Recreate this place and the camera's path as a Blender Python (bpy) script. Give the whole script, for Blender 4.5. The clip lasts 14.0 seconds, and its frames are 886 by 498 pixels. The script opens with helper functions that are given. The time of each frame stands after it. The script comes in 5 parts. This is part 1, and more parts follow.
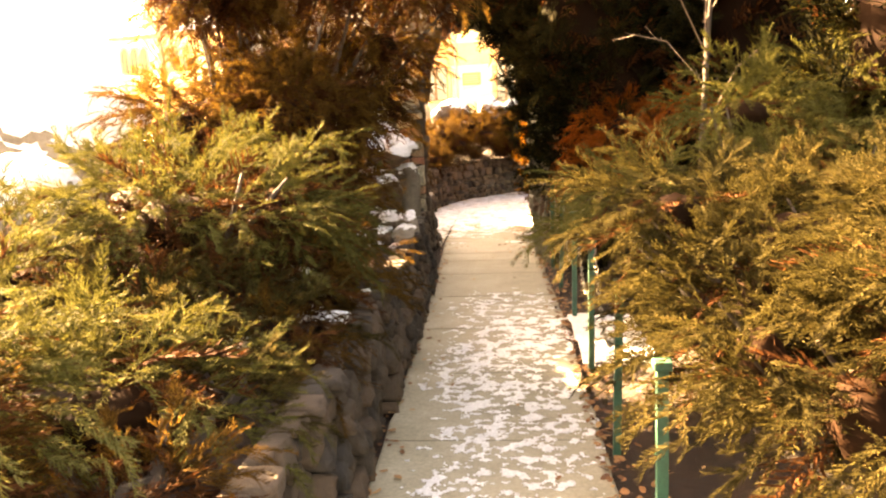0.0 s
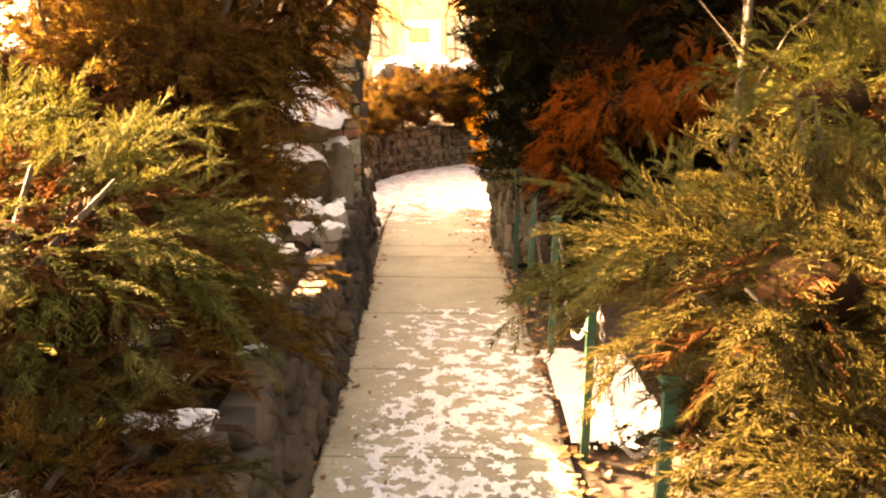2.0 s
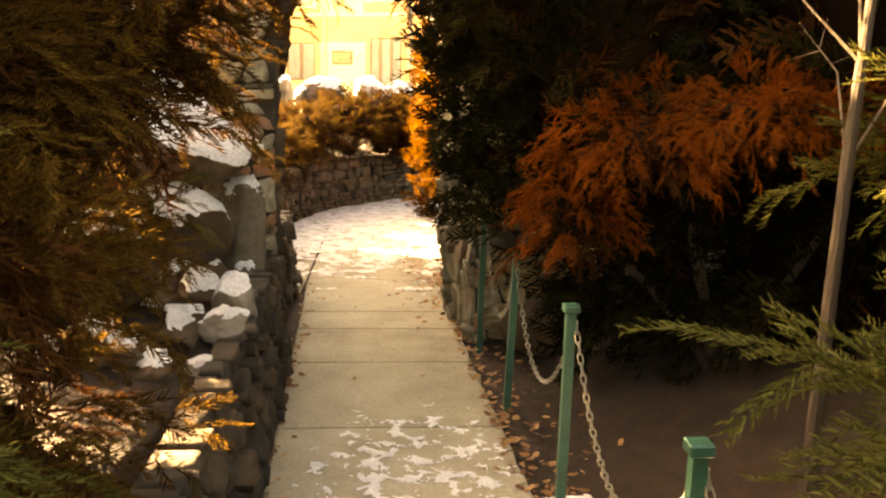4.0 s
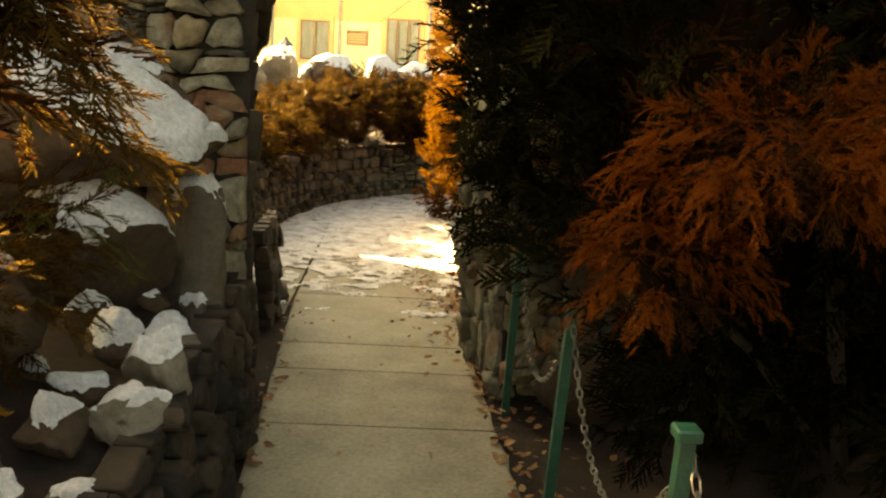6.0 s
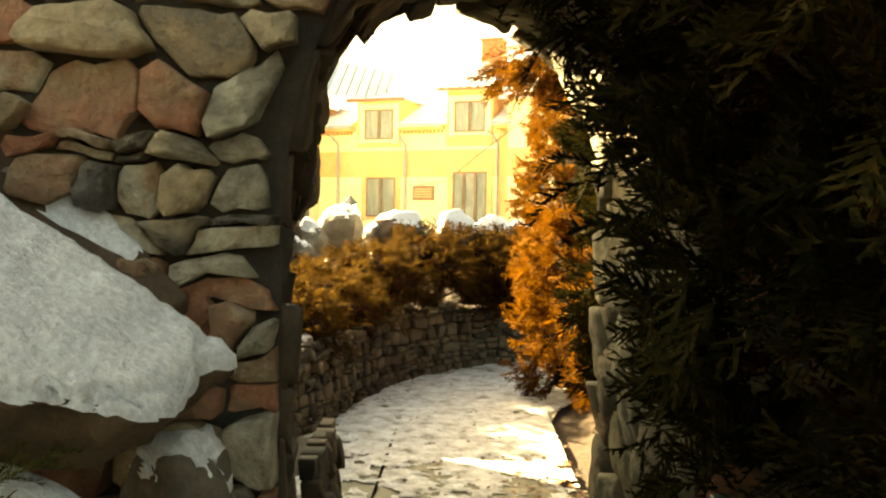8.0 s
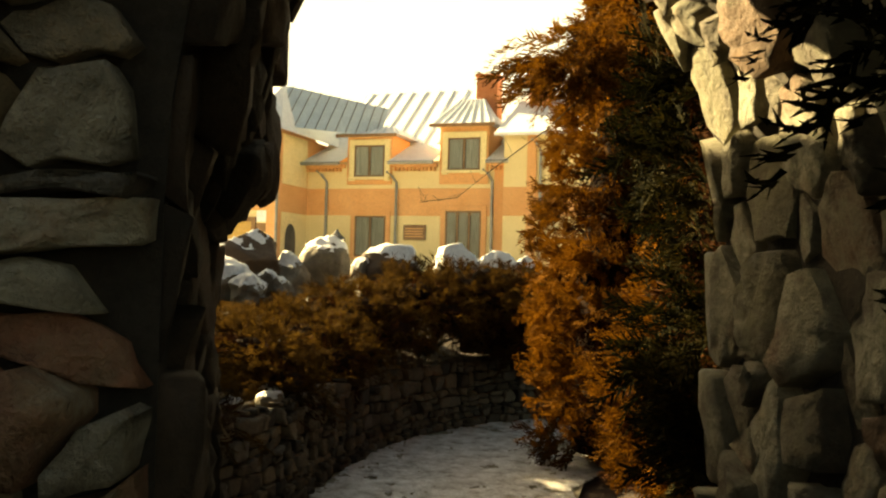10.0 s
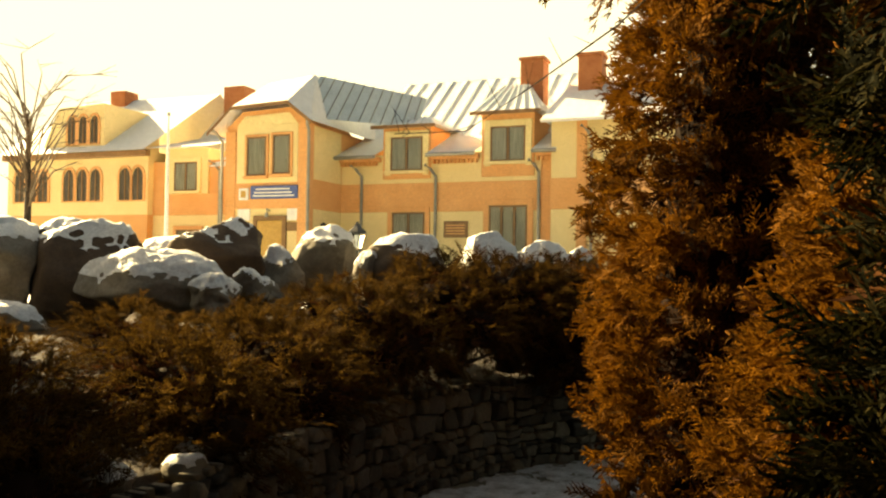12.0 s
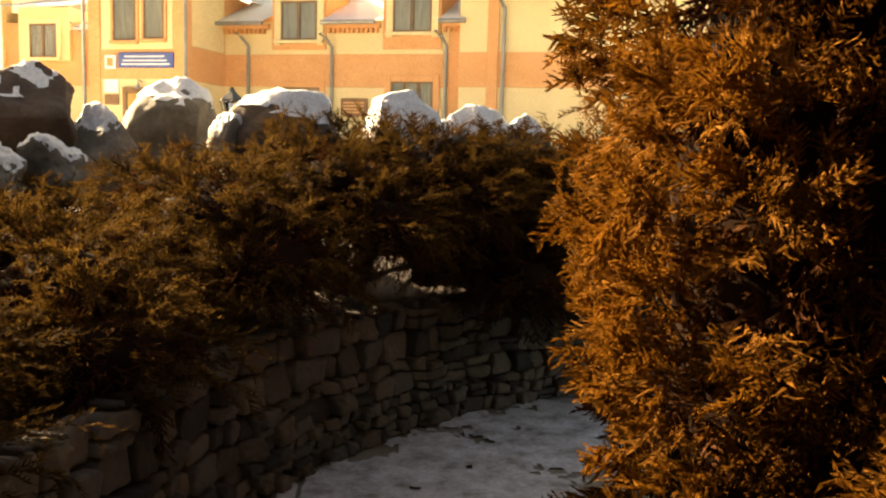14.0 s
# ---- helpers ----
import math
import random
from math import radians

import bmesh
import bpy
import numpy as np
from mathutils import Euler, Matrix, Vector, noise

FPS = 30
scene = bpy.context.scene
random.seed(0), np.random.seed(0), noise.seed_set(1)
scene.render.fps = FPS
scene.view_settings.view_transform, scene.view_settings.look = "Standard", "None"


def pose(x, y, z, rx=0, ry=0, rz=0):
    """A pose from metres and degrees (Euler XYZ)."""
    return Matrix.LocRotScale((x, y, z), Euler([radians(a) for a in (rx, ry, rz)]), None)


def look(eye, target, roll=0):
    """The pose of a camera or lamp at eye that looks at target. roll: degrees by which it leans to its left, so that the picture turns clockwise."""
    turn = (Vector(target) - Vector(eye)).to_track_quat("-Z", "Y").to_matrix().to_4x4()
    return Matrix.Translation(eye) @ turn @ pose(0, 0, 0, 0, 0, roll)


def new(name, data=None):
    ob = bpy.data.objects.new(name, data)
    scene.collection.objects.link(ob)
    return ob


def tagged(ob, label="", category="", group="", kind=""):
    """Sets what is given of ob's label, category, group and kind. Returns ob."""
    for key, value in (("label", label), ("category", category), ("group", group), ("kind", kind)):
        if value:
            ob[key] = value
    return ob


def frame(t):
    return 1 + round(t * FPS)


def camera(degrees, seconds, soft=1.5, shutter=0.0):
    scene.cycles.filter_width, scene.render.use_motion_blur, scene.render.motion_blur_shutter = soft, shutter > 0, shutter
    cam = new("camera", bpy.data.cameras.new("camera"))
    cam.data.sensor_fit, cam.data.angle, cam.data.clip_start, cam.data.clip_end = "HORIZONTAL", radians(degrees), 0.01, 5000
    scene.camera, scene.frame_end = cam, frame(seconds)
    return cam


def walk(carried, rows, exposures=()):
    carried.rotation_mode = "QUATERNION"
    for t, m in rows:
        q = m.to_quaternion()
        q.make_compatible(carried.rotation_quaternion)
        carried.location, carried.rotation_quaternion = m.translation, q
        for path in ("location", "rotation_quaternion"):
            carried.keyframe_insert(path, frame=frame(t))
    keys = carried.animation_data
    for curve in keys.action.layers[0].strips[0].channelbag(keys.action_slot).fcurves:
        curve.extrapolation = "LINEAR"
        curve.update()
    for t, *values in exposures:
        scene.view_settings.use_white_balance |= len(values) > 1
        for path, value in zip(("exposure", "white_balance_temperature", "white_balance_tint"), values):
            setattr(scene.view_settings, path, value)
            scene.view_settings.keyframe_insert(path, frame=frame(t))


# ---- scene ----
cam = camera(55.0, 14.0, soft=2.2)
PATH = [
    (0, (0.663, -1.593, 1.683), (0.476, 0.37, 1.352), -2.4),
    (0.5, (0.706, -1.252, 1.72), (0.559, 0.727, 1.472), -2.2),
    (1, (0.639, -0.672, 1.731), (0.527, 1.297, 1.398), -0.9),
    (1.5, (0.596, -0.168, 1.71), (0.496, 1.783, 1.281), 0.2),
    (2, (0.532, 0.133, 1.706), (0.483, 2.086, 1.277), 0.1),
    (2.5, (0.523, 0.596, 1.677), (0.488, 2.557, 1.286), -0.6),
    (3, (0.475, 1.102, 1.661), (0.491, 3.067, 1.286), -0.9),
    (3.2, (0.447, 1.296, 1.653), (0.493, 3.262, 1.287), -0.6),
    (5.3, (0.29, 2.535, 1.595), (0.484, 4.489, 1.22), 2.5),
    (5.5, (0.325, 2.691, 1.577), (0.493, 4.648, 1.199), 2.9),
    (6, (0.364, 3.139, 1.597), (0.482, 5.096, 1.201), 3.7),
    (6.5, (0.346, 3.54, 1.602), (0.405, 5.504, 1.23), 2.3),
    (7, (0.318, 3.907, 1.599), (0.303, 5.886, 1.311), 1.0),
    (7.5, (0.246, 4.273, 1.634), (0.204, 6.265, 1.454), 0.6),
    (8, (0.212, 4.632, 1.631), (0.16, 6.631, 1.575), 0.8),
    (8.2, (0.19, 4.782, 1.623), (0.149, 6.781, 1.613), 0.8),
    (10.3, (0.072, 6.189, 1.507), (0.046, 8.188, 1.567), 1.8),
    (10.5, (0.091, 6.396, 1.485), (0.05, 8.395, 1.553), 2.4),
    (11, (0.144, 6.875, 1.494), (0.071, 8.874, 1.532), 1.8),
    (11.5, (0.213, 7.465, 1.493), (0.101, 9.461, 1.531), 1.0),
    (12, (0.204, 7.967, 1.504), (0.063, 9.962, 1.551), 0.8),
    (12.5, (0.219, 8.452, 1.515), (0.06, 10.445, 1.536), 0.8),
    (13, (0.15, 8.98, 1.504), (0.042, 10.976, 1.453), 1.0),
    (13.5, (0.115, 9.468, 1.495), (0.103, 11.463, 1.343), 1.0),
    (14, (0.084, 9.94, 1.432), (0.187, 11.925, 1.216), 1.6),
]
walk(cam, [(t, look(eye, target, roll)) for t, eye, target, roll in PATH],
     [(0, 5.6, 15500, 26), (1.0, 5.85, 17500, 28), (2.5, 5.65, 24000, 32), (3.0, 5.65, 25000, 32), (5.3, 4.45, 18500, 4), (6.5, 4.35, 17500, 4), (8.0, 4.45, 15500, -2), (10.5, 2.3, 13000, 0), (13.5, 2.45, 11500, 10), (14.0, 2.95, 10500, 14)])

# ---- world, sun, backdrop light ----
SUN_FROM = Vector((-0.74, 0.50, 0.42)).normalized()
world = bpy.data.worlds.new("winter_sky")
scene.world = world
world.use_nodes = True
wn = world.node_tree.nodes
sky = wn.new("ShaderNodeTexSky")
sky.sky_type = "NISHITA"
sky.sun_disc = False
sky.sun_elevation = math.asin(SUN_FROM.z)
sky.sun_rotation = math.atan2(SUN_FROM.x, SUN_FROM.y)
sky.dust_density = 4.0
wn["Background"].inputs["Strength"].default_value = 0.05
world.node_tree.links.new(sky.outputs[0], wn["Background"].inputs["Color"])
sun_data = bpy.data.lights.new("sun", "SUN")
sun_data.energy, sun_data.angle, sun_data.color = 5.0, radians(0.6), (1.0, 0.90, 0.72)
sun = new("sun", sun_data)
sun.matrix_world = look(SUN_FROM * 60, (0, 0, 0))


# ---- materials ----
def ramp_node(nt, stops):
    r = nt.nodes.new("ShaderNodeValToRGB")
    e = r.color_ramp.elements
    while len(e) < len(stops):
        e.new(0.5)
    for el, (p, c) in zip(e, stops):
        el.position, el.color = p, (*c, 1)
    return r


def noise_node(nt, scale, detail=6, rough=0.6, coord="Object", stretch=(1, 1, 1)):
    tc = nt.nodes.new("ShaderNodeTexCoord")
    mp = nt.nodes.new("ShaderNodeMapping")
    mp.inputs["Scale"].default_value = stretch
    n = nt.nodes.new("ShaderNodeTexNoise")
    n.inputs["Scale"].default_value, n.inputs["Detail"].default_value, n.inputs["Roughness"].default_value = scale, detail, rough
    nt.links.new(tc.outputs[coord], mp.inputs["Vector"])
    nt.links.new(mp.outputs[0], n.inputs["Vector"])
    return n


def mix_node(nt, a, b, fac, mode="MIX"):
    m = nt.nodes.new("ShaderNodeMix")
    m.data_type, m.blend_type = "RGBA", mode
    for sock, v in ((m.inputs[6], a), (m.inputs[7], b), (m.inputs[0], fac)):
        if isinstance(v, (int, float)):
            sock.default_value = v
        elif isinstance(v, tuple):
            sock.default_value = (*v, 1)
        else:
            nt.links.new(v, sock)
    return m.outputs[2]


def surface(name, stops, scale=6, rough=0.85, bump=0.3, fine=60, per="", spread=0.25, metal=0.0, stretch=(1, 1, 1), coord="Object", dist=0.01):
    """A two-scale procedural surface; per: 'object' or 'island' gives each piece its own tint."""
    m = bpy.data.materials.new(name)
    m.use_nodes = True
    nt = m.node_tree
    p = nt.nodes["Principled BSDF"]
    n1 = noise_node(nt, scale, 7, 0.65, coord, stretch)
    n2 = noise_node(nt, fine, 5, 0.7, coord, stretch)
    value = n1.outputs["Fac"]
    if per:
        if per == "object":
            src = nt.nodes.new("ShaderNodeObjectInfo").outputs["Random"]
        else:
            src = nt.nodes.new("ShaderNodeNewGeometry").outputs["Random Per Island"]
        ad = nt.nodes.new("ShaderNodeMath")
        ad.operation = "MULTIPLY_ADD"
        nt.links.new(src, ad.inputs[0])
        ad.inputs[1].default_value, ad.inputs[2].default_value = spread * 2, -spread
        ad2 = nt.nodes.new("ShaderNodeMath")
        nt.links.new(value, ad2.inputs[0])
        nt.links.new(ad.outputs[0], ad2.inputs[1])
        value = ad2.outputs[0]
    r = ramp_node(nt, stops)
    nt.links.new(value, r.inputs[0])
    grain = ramp_node(nt, [(0.3, (0.62, 0.62, 0.62)), (0.7, (1.25, 1.25, 1.25))])
    nt.links.new(n2.outputs["Fac"], grain.inputs[0])
    col = mix_node(nt, r.outputs[0], grain.outputs[0], 0.8, "MULTIPLY")
    nt.links.new(col, p.inputs["Base Color"])
    p.inputs["Roughness"].default_value, p.inputs["Metallic"].default_value = rough, metal
    if bump:
        b = nt.nodes.new("ShaderNodeBump")
        b.inputs["Strength"].default_value, b.inputs["Distance"].default_value = bump, dist
        nt.links.new(n2.outputs["Fac"], b.inputs["Height"])
        nt.links.new(b.outputs[0], p.inputs["Normal"])
    return m


def leafy(name, stops, scale=1.6, translucent=0.3, spread=0.22):
    """Foliage: colour drifts over the plant and from twig to twig; light passes through."""
    m = bpy.data.materials.new(name)
    m.use_nodes = True
    nt = m.node_tree
    p = nt.nodes["Principled BSDF"]
    n1 = noise_node(nt, scale, 4, 0.6)
    isl = nt.nodes.new("ShaderNodeNewGeometry").outputs["Random Per Island"]
    ad = nt.nodes.new("ShaderNodeMath")
    ad.operation = "MULTIPLY_ADD"
    nt.links.new(isl, ad.inputs[0])
    ad.inputs[1].default_value, ad.inputs[2].default_value = spread * 2, -spread
    ad2 = nt.nodes.new("ShaderNodeMath")
    nt.links.new(n1.outputs["Fac"], ad2.inputs[0])
    nt.links.new(ad.outputs[0], ad2.inputs[1])
    r = ramp_node(nt, stops)
    nt.links.new(ad2.outputs[0], r.inputs[0])
    nt.links.new(r.outputs[0], p.inputs["Base Color"])
    p.inputs["Roughness"].default_value = 0.8
    p.inputs["Specular IOR Level"].default_value = 0.03
    tr = nt.nodes.new("ShaderNodeBsdfTranslucent")
    nt.links.new(r.outputs[0], tr.inputs["Color"])
    mx = nt.nodes.new("ShaderNodeMixShader")
    mx.inputs[0].default_value = translucent
    nt.links.new(p.outputs[0], mx.inputs[1])
    nt.links.new(tr.outputs[0], mx.inputs[2])
    nt.links.new(mx.outputs[0], nt.nodes["Material Output"].inputs["Surface"])
    return m


M = {
    "concrete": surface("path_concrete", [(0.25, (0.16, 0.14, 0.10)), (0.5, (0.27, 0.24, 0.17)), (0.75, (0.36, 0.32, 0.24))], 2.2, 0.75, 0.25, 45, "object", 0.06),
    "litter": surface("leaf_litter_soil", [(0.3, (0.0109, 0.00499, 0.0025)), (0.55, (0.0312, 0.014, 0.00624)), (0.75, (0.053, 0.025, 0.0109))], 9, 0.95, 0.8, 60, dist=0.03),
    "snow": surface("old_snow", [(0.2, (0.66, 0.67, 0.68)), (0.6, (0.83, 0.83, 0.82))], 5, 0.6, 0.9, 55, dist=0.025),
    "trodden": surface("trodden_snow", [(0.32, (0.26, 0.234, 0.195)), (0.45, (0.52, 0.507, 0.481)), (0.62, (0.728, 0.728, 0.715))], 7, 0.7, 0.7, 40, dist=0.02),
    "stone": surface("wall_stone", [(0.08, (0.09, 0.08, 0.065)), (0.26, (0.29, 0.21, 0.125)), (0.42, (0.44, 0.33, 0.20)), (0.55, (0.17, 0.145, 0.105)), (0.70, (0.43, 0.38, 0.28)), (0.80, (0.27, 0.165, 0.095)), (0.92, (0.32, 0.125, 0.07))], 2.5, 0.8, 1.0, 26, "object", 0.46, dist=0.03),
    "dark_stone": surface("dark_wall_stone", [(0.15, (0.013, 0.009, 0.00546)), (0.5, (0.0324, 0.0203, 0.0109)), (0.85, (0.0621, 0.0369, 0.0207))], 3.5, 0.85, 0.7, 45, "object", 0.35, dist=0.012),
    # Stone colour lowered so the curved wall reads as deep in shade.
    "bank_stone": surface("bank_stone_shaded", [(0.15, (0.0221, 0.0169, 0.0118)), (0.4, (0.0624, 0.0455, 0.0294)), (0.6, (0.118, 0.0882, 0.0552)), (0.85, (0.0808, 0.0662, 0.0514))], 3.0, 0.85, 0.6, 38, "object", 0.4, dist=0.012),
    "reveal_stone": surface("reveal_stone", [(0.15, (0.0382, 0.0357, 0.0255)), (0.38, (0.14, 0.125, 0.079)), (0.55, (0.0765, 0.0612, 0.0433)), (0.72, (0.204, 0.192, 0.14)), (0.9, (0.108, 0.0638, 0.0382))], 3.0, 0.85, 0.8, 34, "object", 0.4, dist=0.02),
    # Near-black brown, so the plant cores read as their unlit inside.
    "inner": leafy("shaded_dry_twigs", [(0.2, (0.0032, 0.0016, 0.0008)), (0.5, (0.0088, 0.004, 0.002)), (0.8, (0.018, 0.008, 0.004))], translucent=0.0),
    "iron": surface("dark_iron", [(0.3, (0.02, 0.02, 0.02)), (0.7, (0.05, 0.05, 0.045))], 8, 0.5, 0.1, 60),
    "mortar": surface("dark_mortar", [(0.3, (0.015, 0.0125, 0.009)), (0.7, (0.045, 0.035, 0.025))], 12, 0.95, 0.8, 80),
    "boulder": surface("granite_boulder", [(0.25, (0.072, 0.056, 0.04)), (0.5, (0.16, 0.132, 0.096)), (0.75, (0.24, 0.208, 0.168))], 3, 0.85, 0.6, 40, "object", 0.2, dist=0.015),
    "brown_boulder": surface("brown_boulder", [(0.25, (0.0325, 0.0182, 0.0104)), (0.6, (0.0845, 0.0488, 0.026)), (0.8, (0.13, 0.0845, 0.052))], 3, 0.85, 0.6, 40, dist=0.015),
    "green_paint": surface("green_post_paint", [(0.3, (0.004, 0.045, 0.028)), (0.7, (0.008, 0.095, 0.055))], 8, 0.45, 0.15, 90),
    "chain": surface("chain_steel", [(0.3, (0.20, 0.19, 0.16)), (0.7, (0.42, 0.40, 0.34))], 30, 0.45, 0.1, 90, metal=0.8),
    "bark": surface("bark", [(0.3, (0.0158, 0.0099, 0.00585)), (0.7, (0.054, 0.0351, 0.0216))], 10, 0.9, 0.8, 60, stretch=(1, 1, 0.25), dist=0.01),
    "twig": surface("bare_twig", [(0.3, (0.05, 0.03, 0.018)), (0.7, (0.14, 0.09, 0.055))], 20, 0.8, 0.3, 90),
    "juniper": leafy("juniper_leaf", [(0.2, (0.0173, 0.0158, 0.00504)), (0.45, (0.0518, 0.049, 0.013)), (0.62, (0.0828, 0.0778, 0.023)), (0.85, (0.119, 0.104, 0.0396))], translucent=0.3),
    # Browner, darker copy of the juniper leaf with shade in its tones.
    "juniper_shade": leafy("juniper_leaf_brown_shade", [(0.2, (0.0091, 0.0065, 0.0026)), (0.45, (0.026, 0.0208, 0.0065)), (0.62, (0.0455, 0.0364, 0.0117)), (0.85, (0.0715, 0.0488, 0.0182))], translucent=0.35),
    "juniper_dull": leafy("juniper_leaf_winter", [(0.2, (0.0132, 0.0078, 0.003)), (0.45, (0.051, 0.0258, 0.0066)), (0.65, (0.096, 0.051, 0.012)), (0.85, (0.156, 0.084, 0.0228))], translucent=0.5),
    # Winter juniper tones scaled down, putting the bank's shade into the leaves.
    "juniper_bank": leafy("bank_juniper_leaf", [(0.2, (0.0112, 0.00663, 0.00255)), (0.45, (0.0433, 0.0219, 0.00561)), (0.65, (0.0816, 0.0433, 0.0102)), (0.85, (0.133, 0.0714, 0.0194))], translucent=0.42),
    "dead": leafy("dead_needles", [(0.2, (0.015, 0.006, 0.003)), (0.5, (0.05, 0.018, 0.007)), (0.8, (0.095, 0.0375, 0.013))], translucent=0.2),
    "thuja": leafy("thuja_leaf", [(0.22, (0.03, 0.014, 0.003)), (0.45, (0.1, 0.039, 0.007)), (0.65, (0.165, 0.065, 0.011)), (0.85, (0.2, 0.085, 0.0175))], 1.2),
    # Green thuja tones lowered to carry the shade these trees stand in.
    "thuja_shade": leafy("thuja_leaf_shaded", [(0.2, (0.00266, 0.00319, 0.0016)), (0.5, (0.00958, 0.00958, 0.00319)), (0.8, (0.0293, 0.0201, 0.00532))], 1.2, 0.2),
    "rust": leafy("rusty_needles", [(0.2, (0.0498, 0.0117, 0.00272)), (0.5, (0.154, 0.0374, 0.00779)), (0.8, (0.233, 0.0645, 0.0148))], 1.6, 0.3),
    "dry_leaf": surface("dry_leaf", [(0.2, (0.10, 0.035, 0.012)), (0.6, (0.24, 0.10, 0.035)), (0.85, (0.34, 0.19, 0.08))], 4, 0.8, 0.2, 40, "island", 0.35),
}


# ---- building helpers ----
def part(name, bm, material, parent, label=""):
    me = bpy.data.meshes.new(name)
    bm.to_mesh(me)
    bm.free()
    return part_mesh(name, me, material, parent, label)


def part_mesh(name, me, material, parent, label=""):
    if material is not None and not me.materials:
        me.materials.append(material)
    ob = new(name, me)
    ob.parent = parent
    if label:
        tagged(ob, label)
    return ob


def thing(name, at, label, category, group="", kind=""):
    ob = new(name)
    ob.location = at
    ob.empty_display_size = 0.2
    return tagged(ob, label, category, group, kind)


def tri_mesh(name, verts, tris, smooth=False):
    """A mesh from arrays of corners and triangles."""
    verts, tris = np.asarray(verts, np.float32), np.asarray(tris, np.int32)
    me = bpy.data.meshes.new(name)
    me.vertices.add(len(verts))
    me.vertices.foreach_set("co", verts.ravel())
    k = tris.shape[1]
    me.loops.add(tris.size)
    me.loops.foreach_set("vertex_index", tris.ravel())
    me.polygons.add(len(tris))
    me.polygons.foreach_set("loop_start", np.arange(0, tris.size, k, dtype=np.int32))
    if smooth:
        me.polygons.foreach_set("use_smooth", np.ones(len(tris), bool))
    me.update(calc_edges=True)
    return me


def box_bm(sx, sy, sz, at=(0, 0, 0), bevel=0.0, rot=None, bm=None):
    own = bmesh.new() if bm is None else bm
    m = Matrix.Translation(at) @ (rot if rot else Matrix.Identity(4)) @ Matrix.Diagonal((sx, sy, sz, 1))
    made = bmesh.ops.create_cube(own, size=1, matrix=m)
    if bevel:
        edges = list({e for v in made["verts"] for e in v.link_edges})
        bmesh.ops.bevel(own, geom=edges, offset=bevel, segments=1, affect="EDGES")
    return own


def tube(bm, pts, radii, sides=7):
    """A tapered tube along points."""
    rings = []
    for i, (p, r) in enumerate(zip(pts, radii)):
        d = (Vector(pts[min(i + 1, len(pts) - 1)]) - Vector(pts[max(i - 1, 0)])).normalized()
        a = d.orthogonal().normalized()
        b = d.cross(a)
        rings.append([bm.verts.new(Vector(p) + (a * math.cos(t) + b * math.sin(t)) * r) for t in (2 * math.pi * k / sides for k in range(sides))])
    for r0, r1 in zip(rings, rings[1:]):
        for k in range(sides):
            bm.faces.new((r0[k], r0[(k + 1) % sides], r1[(k + 1) % sides], r1[k]))
    bm.faces.new(rings[0][::-1])
    bm.faces.new(rings[-1])
    return bm


def noise_at(pts, scale, seed=0.0):
    return np.array([noise.noise(Vector(p) * scale + Vector((seed, seed * 1.7, -seed))) for p in pts])


# ---- ground plan ----
def left_edge(y):
    return np.interp(y, [-4, 2, 5, 7, 9], [0.02, -0.06, -0.14, -0.22, -0.31])


def right_edge(y):
    return np.interp(y, [-4, 2.4, 4.3, 5.3, 6.8, 7.7, 9], [1.12, 1.04, 0.99, 0.96, 0.89, 0.86, 0.85])


# Base line of the curved retaining wall beyond the arch.
CURVE = [(-2.7, 8.35), (-2.0, 9.2), (-1.4, 10.2), (-1.0, 11.2), (-0.78, 12.3), (-0.58, 13.1), (-0.28, 13.75), (0.08, 14.22), (0.5, 14.62), (1.1, 15.0), (2.2, 15.4), (4.5, 15.7), (9.0, 15.9)]
CURVE_S = np.r_[0, np.cumsum(np.hypot(*np.diff(np.array(CURVE), axis=0).T))]


def curve_at(s):
    return np.array([np.interp(s, CURVE_S, [p[k] for p in CURVE]) for k in (0, 1)])


DENSE = np.array([curve_at(s) for s in np.linspace(0, CURVE_S[-1], 220)])
DENSE_N = np.gradient(DENSE, axis=0)
DENSE_N = np.stack([-DENSE_N[:, 1], DENSE_N[:, 0]], 1) / np.hypot(*DENSE_N.T)[:, None]


def behind_curve(x, y):
    """Signed distance behind the retaining wall's face (positive: in the bed)."""
    d = (DENSE - (x, y))
    k = int(np.argmin((d**2).sum(1)))
    return float(-(d[k] @ DENSE_N[k]))


def ground_z(x, y):
    if y < 7.6:
        if x < left_edge(y) - 0.16:
            return 0.55 + 0.25 * min(1.0, (left_edge(y) - 0.16 - x) / 1.5) + 0.05 * max(0, y - 5)
        if x > right_edge(y) + 0.45:
            return min(0.45, 0.35 * (x - right_edge(y) - 0.45))
        return -0.02
    b = behind_curve(x, y)
    if b > 0.12:
        far = max(0.0, min(1.0, (y - 16.5) / 4))
        bed = 0.60 + 0.44 * min(1.0, (b - 0.12) / 1.9)
        return bed * (1 - far) + 0.95 * far
    if x < -0.62 and y < 8.4:
        return 0.3
    if x > 1.25 and y < 14.6:
        return min(0.25, 0.3 * (x - 1.25))
    return -0.02



# ---- ground ----
def axis(fine_from, fine_to, step, far_to, far_from):
    inner = np.arange(fine_from, fine_to + 1e-6, step)
    grow = np.array([0.5, 1.5, 4, 10, 25, 60, 150, 400, 900])
    lo, hi = fine_from - grow[::-1], fine_to + grow
    return np.r_[lo[lo > far_from], inner, hi[hi < far_to]]


